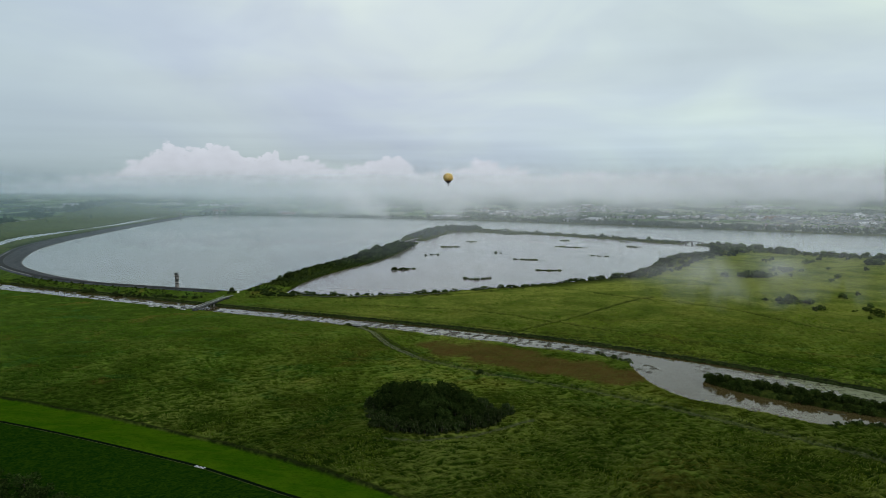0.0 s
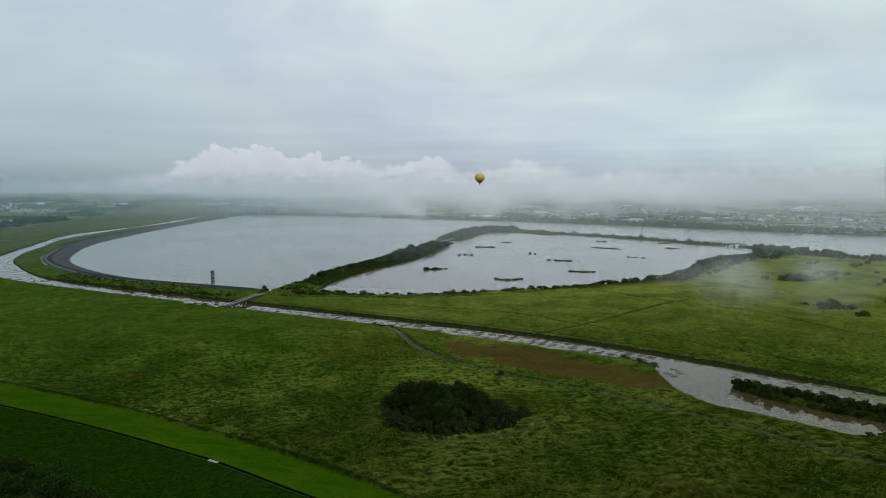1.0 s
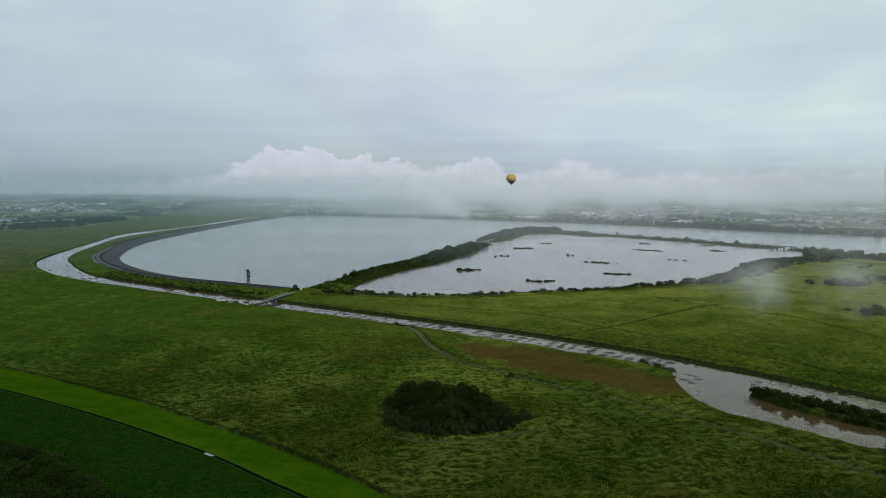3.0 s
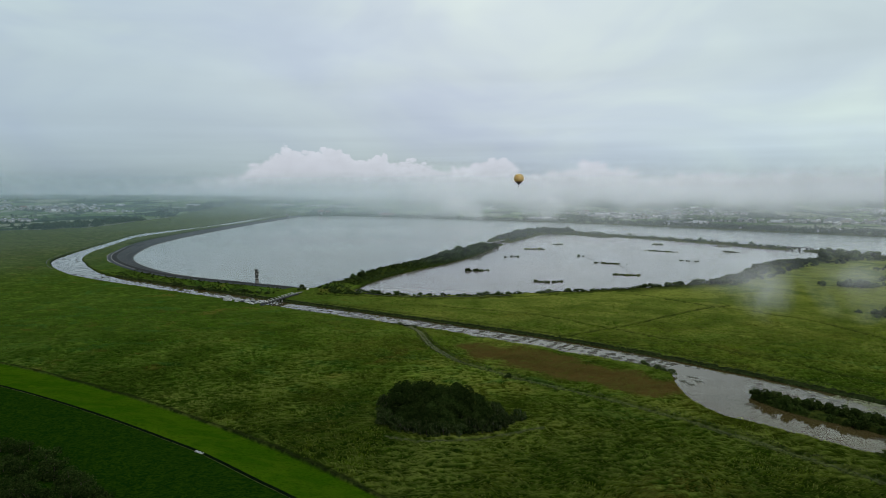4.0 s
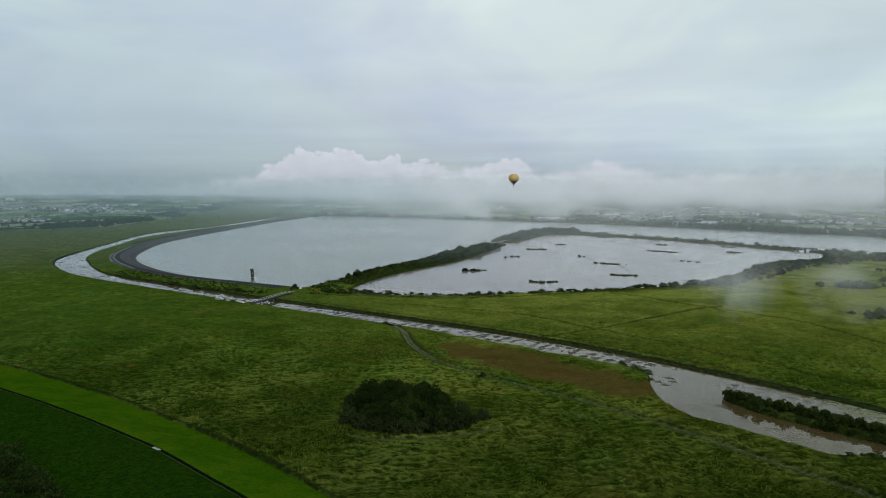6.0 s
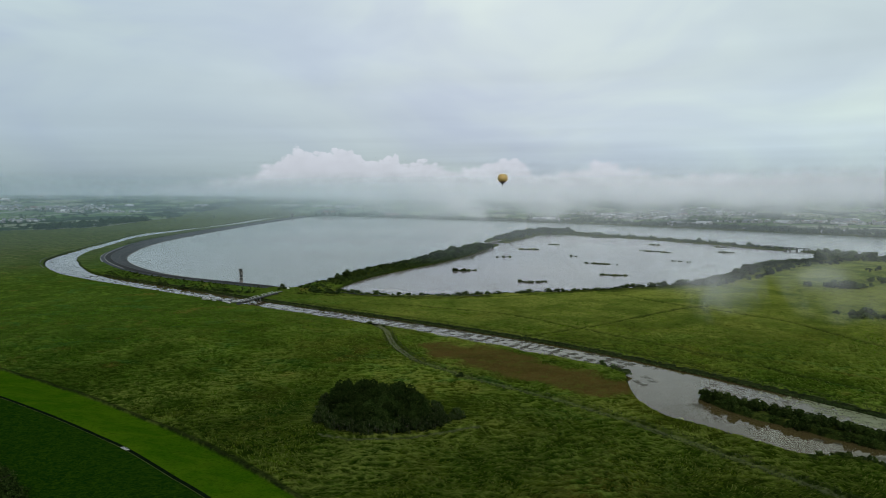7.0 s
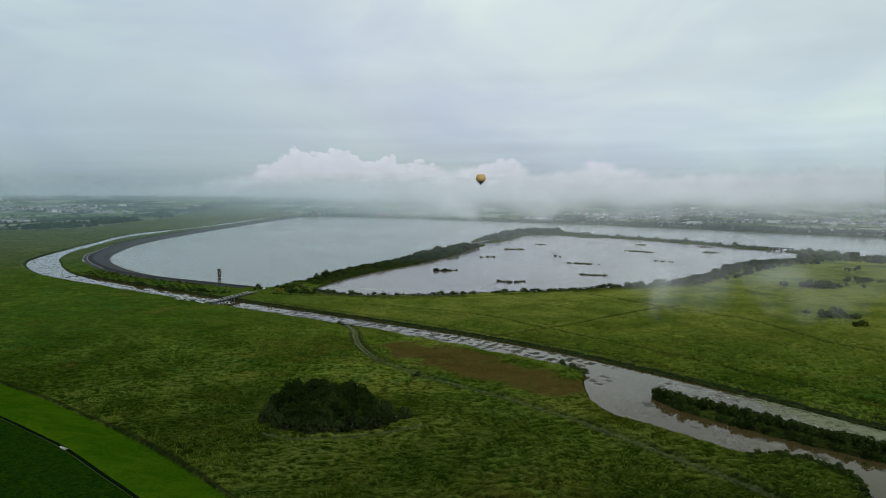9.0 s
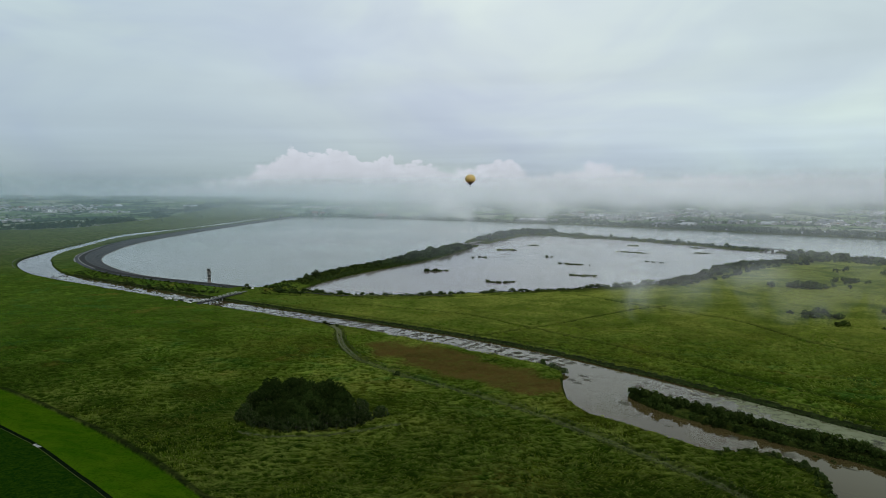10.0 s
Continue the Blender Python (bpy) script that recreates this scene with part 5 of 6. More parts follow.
# torn fog under the cloud bank, down to the water
fog_bank(2160, -19, 17, 0.4, 140, 4, 12, "torn white fog drifting over the far shore", 9, 0.0080, 0.3, 1.0, 0.58, 0.66, 0.12)
fog_bank(2600, -20, 22, 0.3, 175, 4, 16, "torn white fog drifting over the far shore", 11, 0.0060, 0.4, 1.0, 0.50, 0.66, 0.32)
fog_bank(3200, -25, 66, 0.3, 240, 5, 32, "white low cloud lying on the far plain", 13, 0.0045, 0.4, 1.0, 0.36, 0.66, 0.36)
fog_bank(3900, -14, 72, 0.3, 330, 4, 80, "pale low cloud lying on the far plain", 17, 0.0030, 0.45, 0.7, 0.26, 0.60, 0.1)
fog_bank(4260, -36, 66, 45, 270, 4, 40, "white low cloud lying on the far plain", 15, 0.0030, 0.35, 0.8, 0.36, 0.62)


def wisp_material(name, density, scale):
    m, g = material(name)
    tc = g.n("ShaderNodeTexCoord")
    sep = g.n("ShaderNodeSeparateXYZ")
    g.put(sep.inputs[0], tc.outputs["UV"])
    cen = g.n("ShaderNodeVectorMath", operation="DISTANCE")
    g.put(cen.inputs[0], tc.outputs["UV"])
    cen.inputs[1].default_value = (0.5, 0.5, 0)
    pos = g.n("ShaderNodeNewGeometry").outputs["Position"]
    n1 = g.noise(g.scaled(pos, (1.0, 1.0, 0.85)), scale, 6, 0.55, 0.5)
    body = g.smooth(g.math("ADD", cen.outputs["Value"], g.math("MULTIPLY", g.math("SUBTRACT", n1, 0.5), 1.9)), 0.42, -0.12)
    edge = g.smooth(cen.outputs["Value"], 0.5, 0.12)
    a = g.math("MULTIPLY", g.math("MULTIPLY", body, edge), density, None, True)
    dif, tra, tr = g.n("ShaderNodeBsdfDiffuse"), g.n("ShaderNodeBsdfTranslucent"), g.n("ShaderNodeBsdfTransparent")
    dif.inputs[0].default_value = tra.inputs[0].default_value = (0.64, 0.655, 0.665, 1)
    for sh, way in ((dif, 0.75), (tra, -0.75)):
        nv = g.n("ShaderNodeCombineXYZ")
        nv.inputs[1].default_value, nv.inputs[2].default_value = -0.66, way
        g.t.links.new(nv.outputs[0], sh.inputs["Normal"])
    add, mx = g.n("ShaderNodeAddShader"), g.n("ShaderNodeMixShader")
    g.t.links.new(dif.outputs[0], add.inputs[0])
    g.t.links.new(tra.outputs[0], add.inputs[1])
    g.put(mx.inputs[0], a)
    g.t.links.new(tr.outputs[0], mx.inputs[1])
    g.t.links.new(add.outputs[0], mx.inputs[2])
    finish(g, mx.outputs[0])
    return m


def wisp(x, y, z, w, h, depth, mat, layers=4):
    """A scrap of fog: thin slices one behind the other, each with its own tatters."""
    verts, faces, uv = [], [], []
    for i in range(layers):
        s = 1.0 - 0.35 * abs(2 * i / max(1, layers - 1) - 1)
        dy = depth * (i / max(1, layers - 1) - 0.5)
        ox = random.uniform(-0.08, 0.08) * w
        b = len(verts)
        for u, v in ((0, 0), (1, 0), (1, 1), (0, 1)):
            verts.append((ox + (u - 0.5) * w * s, dy + (v - 0.5) * 0.15 * h, (v - 0.5) * h * s))
            uv.append((u, v))
        faces.append((b, b + 1, b + 2, b + 3))
    me = mesh("fog_wisp", verts, faces, mat)
    lay = me.uv_layers.new(name="UVMap")
    for lp in me.loops:
        lay.data[lp.index].uv = uv[lp.vertex_index]
    ob = new("fog_wisp", me)
    ob.location = (x, y, z)
    ob.rotation_euler = (0, 0, -math.atan2(x - 44, y))
    return tagged(ob, "pale torn scrap of drifting fog", "fog", kind="stuff")


W_THICK, W_THIN = wisp_material("fog_scrap", 0.062, 0.07), wisp_material("fog_veil", 0.055, 0.045)
wisp(118, 268, 47, 34, 40, 16, W_THICK, 5)
wisp(400, 830, 22, 260, 60, 60, W_THIN, 3)
wisp(110, 272, 54, 54, 26, 16, W_THIN)
wisp(178, 338, 46, 48, 38, 22, W_THICK, 5)
wisp(127, 390, 38, 120, 34, 22, W_THIN, 3)
wisp(190, 345, 46, 60, 26, 20, W_THIN, 3)


# ---------------------------------------------------------------- the intake tower
def intake_tower():
    t = thing("intake_tower", "slim dark water intake tower with pale bands and roof deck", "tower", pose(-246, 585, 0, 0, 0, 20))
    bm = bmesh.new()
    bmesh.ops.create_cone(bm, segments=12, radius1=1.9, radius2=1.7, depth=4.0, cap_ends=True, matrix=Matrix.Translation((0, 0, 0.9)))
    part("pier", bm, M_CONCRETE, t, "pale concrete pier standing in the water")
    part("shaft", box(bmesh.new(), (0, 0, 6.9), (2.7, 2.7, 8.2), 0.12), M_SHAFT, t, "dark grey shaft")
    box_mesh("band", (0, 0, 4.7), (2.84, 2.84, 0.9), M_PALE, t, 0.05, label="pale concrete band")
    box_mesh("side_panel", (1.40, 0.1, 8.6), (0.2, 1.5, 2.6), M_PALE, t, 0.04)
    box_mesh("side_panel", (0.3, -1.40, 8.9), (1.1, 0.16, 2.2), M_PALE, t, 0.04)
    box_mesh("roof_slab", (-0.2, 0, 11.1), (3.7, 3.3, 0.35), M_CONCRETE, t, 0.06)
    box_mesh("cabin", (-0.4, 0, 12.2), (2.0, 2.2, 1.9), M_SHAFT, t, 0.08)
    box_mesh("cabin_roof", (-0.3, 0, 13.3), (3.9, 3.0, 0.28), M_SHAFT, t, 0.05)
    for dx in (-1.9, -0.7, 0.5, 1.5):
        for dy in (-1.55, 1.55):
            part("post", rod(bmesh.new(), (dx, dy, 11.2), (dx, dy, 13.2), 0.07), M_STEEL, t)
    for dy in (-1.55, 1.55):
        part("rail", rod(bmesh.new(), (-1.9, dy, 12.2), (1.5, dy, 12.2), 0.06), M_STEEL, t)
    part("mast", rod(bmesh.new(), (0.9, 0, 13.3), (0.9, 0, 14.6), 0.07), M_STEEL, t)
    for z in (6.4, 8.6):
        box_mesh("window", (-0.6, -1.38, z), (0.7, 0.08, 1.0), M_GLASS, t)
    box_mesh("hoist_box", (1.75, 0, 9.9), (0.9, 1.2, 1.0), M_SHAFT, t, 0.06)
    box_mesh("hoist_box", (1.6, 0.3, 7.4), (0.6, 1.0, 0.9), M_SHAFT, t, 0.06)


def glass_material():
    m, g = material("dark_glass")
    finish(g, principled(g, (0.02, 0.024, 0.028), 0.08))
    return m


M_GLASS = glass_material()
intake_tower()


def far_tower():
    t = thing("far_intake_tower", "small dark intake tower off the far shore", "tower", pose(-985, 2400, 0, 0, 0, 10))
    box_mesh("shaft", (0, 0, 5), (7, 7, 14), M_STEEL, t, 0.3)
    box_mesh("cabin", (0, 0, 14), (10, 9, 5), M_CONCRETE, t, 0.3)
    box_mesh("roof", (0, 0, 17), (12, 11, 1.0), M_ROOF_RED, t, 0.2, label="dull red roof")


# ---------------------------------------------------------------- the canal bridge and the parked cars
def canal_bridge():
    a, b = Vector((-179, 455, 0)), Vector((-174, 507, 0))
    ln = (b - a).length
    yaw = math.degrees(math.atan2(b.y - a.y, b.x - a.x))
    t = thing("canal_bridge", "narrow concrete road bridge with pale rails over the canal", "bridge", pose(a.x, a.y, 0, 0, 0, yaw))
    box_mesh("deck", (ln / 2, 0, 3.0), (ln, 3.4, 0.35), M_REVET, t, 0.05)
    for s in (-1, 1):
        box_mesh("girder", (ln / 2, s * 1.6, 2.5), (ln - 1, 0.4, 0.7), M_SHAFT, t, 0.04)
        box_mesh("parapet", (ln / 2, s * 1.75, 3.22), (ln, 0.15, 0.16), M_PALE, t, 0.04)
        part("handrail", rod(bmesh.new(), (0.2, s * 1.75, 4.2), (ln - 0.2, s * 1.75, 4.2), 0.09), M_WHITE, t)
        for i in range(17):
            part("post", rod(bmesh.new(), (0.5 + i * (ln - 1) / 16, s * 1.75, 3.5), (0.5 + i * (ln - 1) / 16, s * 1.75, 4.2), 0.06, None, 6), M_WHITE, t)
    for d in (0.24, 0.52):
        for s in (-1.3, 1.3):
            part("pier", rod(bmesh.new(), (ln * d, s, -2.5), (ln * d, s, 2.1), 0.55, None, 12), M_CONCRETE, t)
        box_mesh("crosshead", (ln * d, 0, 2.0), (1.0, 3.6, 0.6), M_REVET, t, 0.08)
    box_mesh("pier_wall", (ln * 0.38, 1.5, 1.2), (6.0, 0.3, 1.6), M_WHITE, t, 0.03, label="pale board under the deck")
    for x in (-0.6, ln + 0.6):
        box_mesh("abutment", (x, 0, 1.2), (1.6, 3.8, 3.0), M_REVET, t, 0.1)


canal_bridge()
strip("bridge_road", spline([(-174, 507), (-173, 515), (-172, 527), (-180, 538)], 3), (-1.4, 1.4), (3.0, 3.0), M_CONCRETE, None, "pale concrete road from the bridge to the levee", "road")


def car_paint(name, c):
    m, g = material(name)
    pos = g.n("ShaderNodeTexCoord").outputs["Object"]
    dust = g.noise(pos, 1.5, 4)
    p = principled(g, g.mix(g.smooth(dust, 0.5, 0.8, 0.0, 0.25), c, (0.25, 0.23, 0.2)), 0.3)
    finish(g, p)
    return m


M_TYRE = plain("tyre", (0.02, 0.02, 0.02), (0.04, 0.04, 0.04), 4.0, 0.9)


def car(x, y, yaw, paint, label):
    t = thing("car", label, "car", pose(x, y, height(x, y) + 0.05, 0, 0, yaw), "cars parked at the bridge")
    bm = bmesh.new()
    prof = [(-2.1, 0.35), (-2.15, 0.85), (-1.75, 1.0), (-1.3, 1.48), (0.45, 1.5), (1.15, 1.0), (2.0, 0.85), (2.1, 0.4)]
    left = [bm.verts.new((px, -0.82, pz)) for px, pz in prof]
    right = [bm.verts.new((px, 0.82, pz)) for px, pz in prof]
    bm.faces.new(left)
    bm.faces.new(right[::-1])
    for i in range(len(prof)):
        j = (i + 1) % len(prof)
        bm.faces.new((left[j], left[i], right[i], right[j]))
    bmesh.ops.recalc_face_normals(bm, faces=bm.faces)
    bmesh.ops.bevel(bm, geom=list(bm.edges), offset=0.06, segments=2, affect="EDGES")
    body = part("body", bm, paint, t)
    for s in (-1, 1):
        box_mesh("side_window", (-0.35, s * 0.81, 1.22), (1.7, 0.06, 0.34), M_GLASS, t)
        box_mesh("headlight", (2.03, s * 0.6, 0.72), (0.12, 0.34, 0.14), M_WHITE, t, 0.02)
        for dx in (-1.35, 1.35):
            w = part("wheel", rod(bmesh.new(), (dx, s * 0.66, 0.32), (dx, s * 0.86, 0.32), 0.32, None, 16), M_TYRE, t)
            part("rim", rod(bmesh.new(), (dx, s * 0.80, 0.32), (dx, s * 0.88, 0.32), 0.2, None, 10), M_STEEL, w)
    bm = bmesh.new()
    vs = [bm.verts.new(v) for v in ((0.52, -0.7, 1.45), (0.52, 0.7, 1.45), (1.14, 0.74, 1.03), (1.14, -0.74, 1.03))]
    bm.faces.new(vs)
    bmesh.ops.translate(bm, verts=bm.verts, vec=(0.03, 0, 0.03))
    part("windscreen", bm, M_GLASS, t)


P_WHITE, P_SILVER, P_DARK = car_paint("white_paintwork", (0.75, 0.75, 0.74)), car_paint("silver_paintwork", (0.42, 0.43, 0.44)), car_paint("dark_paintwork", (0.03, 0.032, 0.04))
for x, y, yaw, paint, label in [(-218, 471, -28, P_WHITE, "small white car parked on the canal bank"), (-213, 468.5, -25, P_WHITE, "small white car parked on the canal bank"),
                                (-206, 465.5, -30, P_SILVER, "silver car parked on the canal bank"), (-200, 465, -20, P_DARK, "dark car parked on the canal bank"),
                                (-194, 459.5, -30, P_WHITE, "white car parked near the bridge end"), (-188.5, 456.5, -28, P_WHITE, "white car parked near the bridge end"),
                                (-185, 459, 60, P_SILVER, "silver car parked at the bridge end"), (-190, 462, -25, P_DARK, "dark car parked near the bridge end")]:
    car(x, y, yaw, paint, label)
car(-170, 525, 100, P_WHITE, "white car standing on the levee by the tree")


# ---------------------------------------------------------------- the sluice bridge at the pond
def sluice_bridge():
    a, b = Vector((421, 1104, 0)), Vector((443, 1077, 0))
    ln = (b - a).length
    t = thing("sluice_bridge", "grey concrete bridge on piers across the pond's outlet", "bridge", pose(a.x, a.y, 0, 0, 0, math.degrees(math.atan2(b.y - a.y, b.x - a.x))))
    box_mesh("deck", (ln / 2, 0, 3.9), (ln + 4, 5, 0.8), M_PALE, t, 0.1)
    for i in range(3):
        box_mesh("pier", (ln * (i + 0.5) / 3, 0, 0.8), (1.3, 4.4, 5.6), M_CONCRETE, t, 0.1)
    for s in (-1, 1):
        box_mesh("parapet", (ln / 2, s * 2.4, 4.4), (ln + 4, 0.25, 0.5), M_PALE, t, 0.04)
    for x in (-2, ln + 2):
        box_mesh("abutment", (x, 0, 1.6), (2.4, 6, 4.0), M_CONCRETE, t, 0.1)


sluice_bridge()


def notch_bridge():
    a, b = Vector((-66, 1116, 0)), Vector((-47, 1204, 0))
    ln = (b - a).length
    t = thing("causeway_bridge", "low pale concrete bridge across the gap in the causeway", "bridge", pose(a.x, a.y, 0, 0, 0, math.degrees(math.atan2(b.y - a.y, b.x - a.x))))
    box_mesh("deck", (ln / 2, 0, 2.6), (ln + 6, 4.6, 0.5), M_CONCRETE, t, 0.1)
    for i in range(6):
        box_mesh("pier", (ln * (i + 0.5) / 6, 0, 0.4), (1.0, 4.0, 4.2), M_CONCRETE, t, 0.1)
    for s in (-1, 1):
        box_mesh("parapet", (ln / 2, s * 2.2, 3.15), (ln + 6, 0.25, 0.6), M_PALE, t, 0.04)


notch_bridge()


# ---------------------------------------------------------------- reed islets of the pond
def islet(x, y, ln, dp, ht, turn, seed, bushy):
    r = np.random.default_rng(seed)
    t = thing("reed_islet", "low dark islet of reeds and scrub in the pond" if bushy else "flat grey-green reed islet in the pond", "islet", pose(x, y, 0, 0, 0, turn), "islets of the pond")
    n = 28
    ring = [(0.5 * ln * math.cos(6.283 * i / n) * r.uniform(0.7, 1.15), 0.5 * dp * math.sin(6.283 * i / n) * (1.1 + 0.45 * math.sin(0.9 * i + seed)) * r.uniform(0.7, 1.1)) for i in range(n)]
    verts = [(px, py, -0.4) for px, py in ring] + [(0.85 * px, 0.85 * py, 0.3 + r.uniform(0, 0.2)) for px, py in ring] + [(0, 0, 0.5)]
    faces = [(i, (i + 1) % n, n + (i + 1) % n, n + i) for i in range(n)] + [(n + i, n + (i + 1) % n, 2 * n) for i in range(n)]
    part("mud_bank", mesh("mud_bank", verts, faces, M_BANKSTONE, True), None, t)
    k = max(7, int(ln / 0.9))
    px_ = r.uniform(-0.48, 0.48, k) * ln
    grow = 0.25 + 1.0 * lattice(px_ / 2.3 + seed, px_ * 0, seed)                # stands of unequal height, with gaps
    cen = np.stack([px_, r.uniform(-0.42, 0.42, k) * dp, ht * 0.30 * grow], 1)
    rad = ht * 0.42 * grow * r.uniform(0.5, 1.3, k)
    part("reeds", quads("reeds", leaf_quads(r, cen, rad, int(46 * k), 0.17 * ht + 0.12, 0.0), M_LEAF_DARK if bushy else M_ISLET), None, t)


for i, row in enumerate([(-51, 722, 15, 6, 3.6, 0, 1), (-40, 724, 7, 4, 3.0, 10, 1), (-33, 728, 6, 3, 2.2, 0, 1), (24, 641, 4, 3, 2.6, 0, 1), (31, 636, 9, 4, 3.0, -10, 1), (36, 634, 5, 3, 2.4, 0, 1), (43, 638, 7, 4, 2.8, 5, 1),
                         (48, 643, 6, 3, 2.0, 0, 1), (120, 709, 27, 12, 2.2, -4, 0), (108, 712, 4, 3, 2.0, 0, 1), (134, 711, 3, 2, 1.6, 0, 1), (115, 828, 27, 14, 2.0, -14, 0), (98, 836, 6, 3, 2.0, 0, 1), (134, 822, 2, 2, 1.6, 0, 1),
                         (11, 1040, 26, 14, 2.4, -6, 0), (28, 1036, 8, 5, 2.0, 0, 1), (54, 1153, 21, 16, 1.8, 0, 0), (210, 1030, 52, 16, 1.8, -40, 0), (229, 1177, 22, 14, 2.4, -20, 0), (330, 1142, 28, 16, 1.8, -15, 0),
                         (314, 1033, 26, 18, 2.0, -25, 0), (-22, 893, 3, 2, 2.4, 0, 1), (-15, 905, 3, 2, 2.6, 0, 1), (-8, 902, 8, 5, 2.0, 0, 1), (211, 884, 6, 4, 2.2, 0, 1), (219, 878, 5, 3, 1.8, 0, 1), (228, 872, 7, 4, 1.6, 0, 1),
                         (146, 1372, 66, 24, 1.6, -38, 0), (80, 930, 2, 2, 2.6, 0, 1), (86, 925, 2, 2, 2.4, 0, 1)]):
    islet(*row[:6], 100 + i, row[6])


# floating weed on the canal
def weed_material(name, a, b, thin, most=0.55):
    """Small floating leaves that thin out towards the rim of each mat, with open water between them."""
    m, g = material(name)
    pos = g.n("ShaderNodeNewGeometry").outputs["Position"]
    fade = g.n("ShaderNodeAttribute", attribute_name="cover").outputs["Fac"]
    leaf, clot = g.noise(pos, 2.6, 3, 0.6), g.noise(pos, 0.28, 4, 0.6, 0.6)
    f = g.math("ADD", fade, g.math("ADD", g.math("MULTIPLY", g.math("SUBTRACT", clot, 0.5), 1.5), g.math("MULTIPLY", g.math("SUBTRACT", leaf, 0.5), 1.1)))
    cover = g.smooth(f, thin, thin + 0.28)
    p = principled(g, g.mix(g.smooth(clot, 0.35, 0.65), a, b), 0.75, spec=0.3)
    tr, mx = g.n("ShaderNodeBsdfTransparent"), g.n("ShaderNodeMixShader")
    g.put(mx.inputs[0], g.math("MULTIPLY", cover, most))
    g.t.links.new(tr.outputs[0], mx.inputs[1])
    g.t.links.new(p, mx.inputs[2])
    finish(g, mx.outputs[0])
    return m


def weed_mats():
    """Flat mats, each a fan of leaves: full in the middle, thin at the rim."""
    r = np.random.default_rng(15)
    verts, faces, cover = [], [], []
    n = 0
    while n < 560:
        k = r.integers(len(CANAL_OUTER) - 12)
        o = CANAL_OUTER[k]
        if o[0] < -640 or o[1] > 900:
            continue
        d = np.linalg.norm(CANAL_INNER - o, axis=1)
        i_ = CANAL_INNER[int(np.argmin(d))]
        if n > 440 and o[0] < -60 or o[0] > 88 and r.uniform() < 0.8:
            continue
        f = r.uniform(0.12, 0.92)
        c = o + (i_ - o) * f
        if signed(c[:1], c[1:], ISLE)[0] < 3:
            continue
        ln, dp = r.uniform(1.5, 5.5), r.uniform(1.3, 3.6)
        way = i_ - o
        ang = math.atan2(-way[0], way[1])
        m = 14
        b = len(verts)
        h = 0.012 + 0.0001 * n
        verts.append((c[0], c[1], h))
        cover.append(1.0)
        for j in range(m):
            q = 6.283 * j / m
            u, v = ln * math.cos(q) * r.uniform(0.6, 1.25), dp * math.sin(q) * r.uniform(0.6, 1.25)
            verts.append((c[0] + u * math.cos(ang) - v * math.sin(ang), c[1] + u * math.sin(ang) + v * math.cos(ang), h))
            cover.append(0.0)
        faces += [(b, b + 1 + j, b + 1 + (j + 1) % m) for j in range(m)]
        n += 1
    me = mesh("floating_weed", verts, faces, weed_material("floating_weed", (0.075, 0.078, 0.050), (0.115, 0.118, 0.078), 0.32))
    me.attributes.new("cover", "FLOAT", "POINT").data.foreach_set("value", np.array(cover, np.float32))
    tagged(new("floating_weed", me), "dull green mats of floating weed on the canal", "water weed", kind="stuff")
    # the pale film of duckweed between the wooded bar and the far bank
    edge = evenly(CANAL_INNER[(CANAL_INNER[:, 0] > 128) & (CANAL_INNER[:, 0] < 300)], 2.0)
    rows = [grown(edge, o) for o in (-0.3, -5.0, -11.0, -17.0)]
    verts = [(*rows[j][i], 0.004) for i in range(len(edge)) for j in range(4)]
    faces = [(i * 4 + j, (i + 1) * 4 + j, (i + 1) * 4 + j + 1, i * 4 + j + 1) for i in range(len(edge) - 1) for j in range(3)]
    film_mesh = mesh("duckweed", verts, faces, weed_material("duckweed", (0.165, 0.190, 0.095), (0.235, 0.260, 0.155), 0.27, 0.9))
    if film_mesh.polygons[0].normal.z < 0:
        film_mesh.flip_normals()
    x0 = np.array([v[0] for v in verts])
    far_in = step_up(x0, 128, 190)
    film_mesh.attributes.new("cover", "FLOAT", "POINT").data.foreach_set("value", (far_in * np.tile((0.62, 0.75, 0.62, 0.1), len(edge))).astype(np.float32))
    tagged(new("duckweed", film_mesh), "pale green film of duckweed on still canal water", "water weed", kind="stuff")


weed_mats()


# the white lettering on the dyke road cannot be read: bars
def road_marking():
    p = np.array((-71.5, 180.6))
    d = np.array((-69.0, 179.5)) - np.array((-84.0, 187.0))
    t = thing("road_marking", "worn white painted characters on the dyke road", "road marking", pose(p[0], p[1], 5.012, 0, 0, math.degrees(math.atan2(d[1], d[0]))))
    for i in range(5):
        bm = box(bmesh.new(), (-1.6 + i * 0.8, 0.08 * (-1) ** i, 0.004), (0.42, 1.15 - 0.2 * (i % 2), 0.008))
        part("bar", bm, M_WHITE, t)


road_marking()


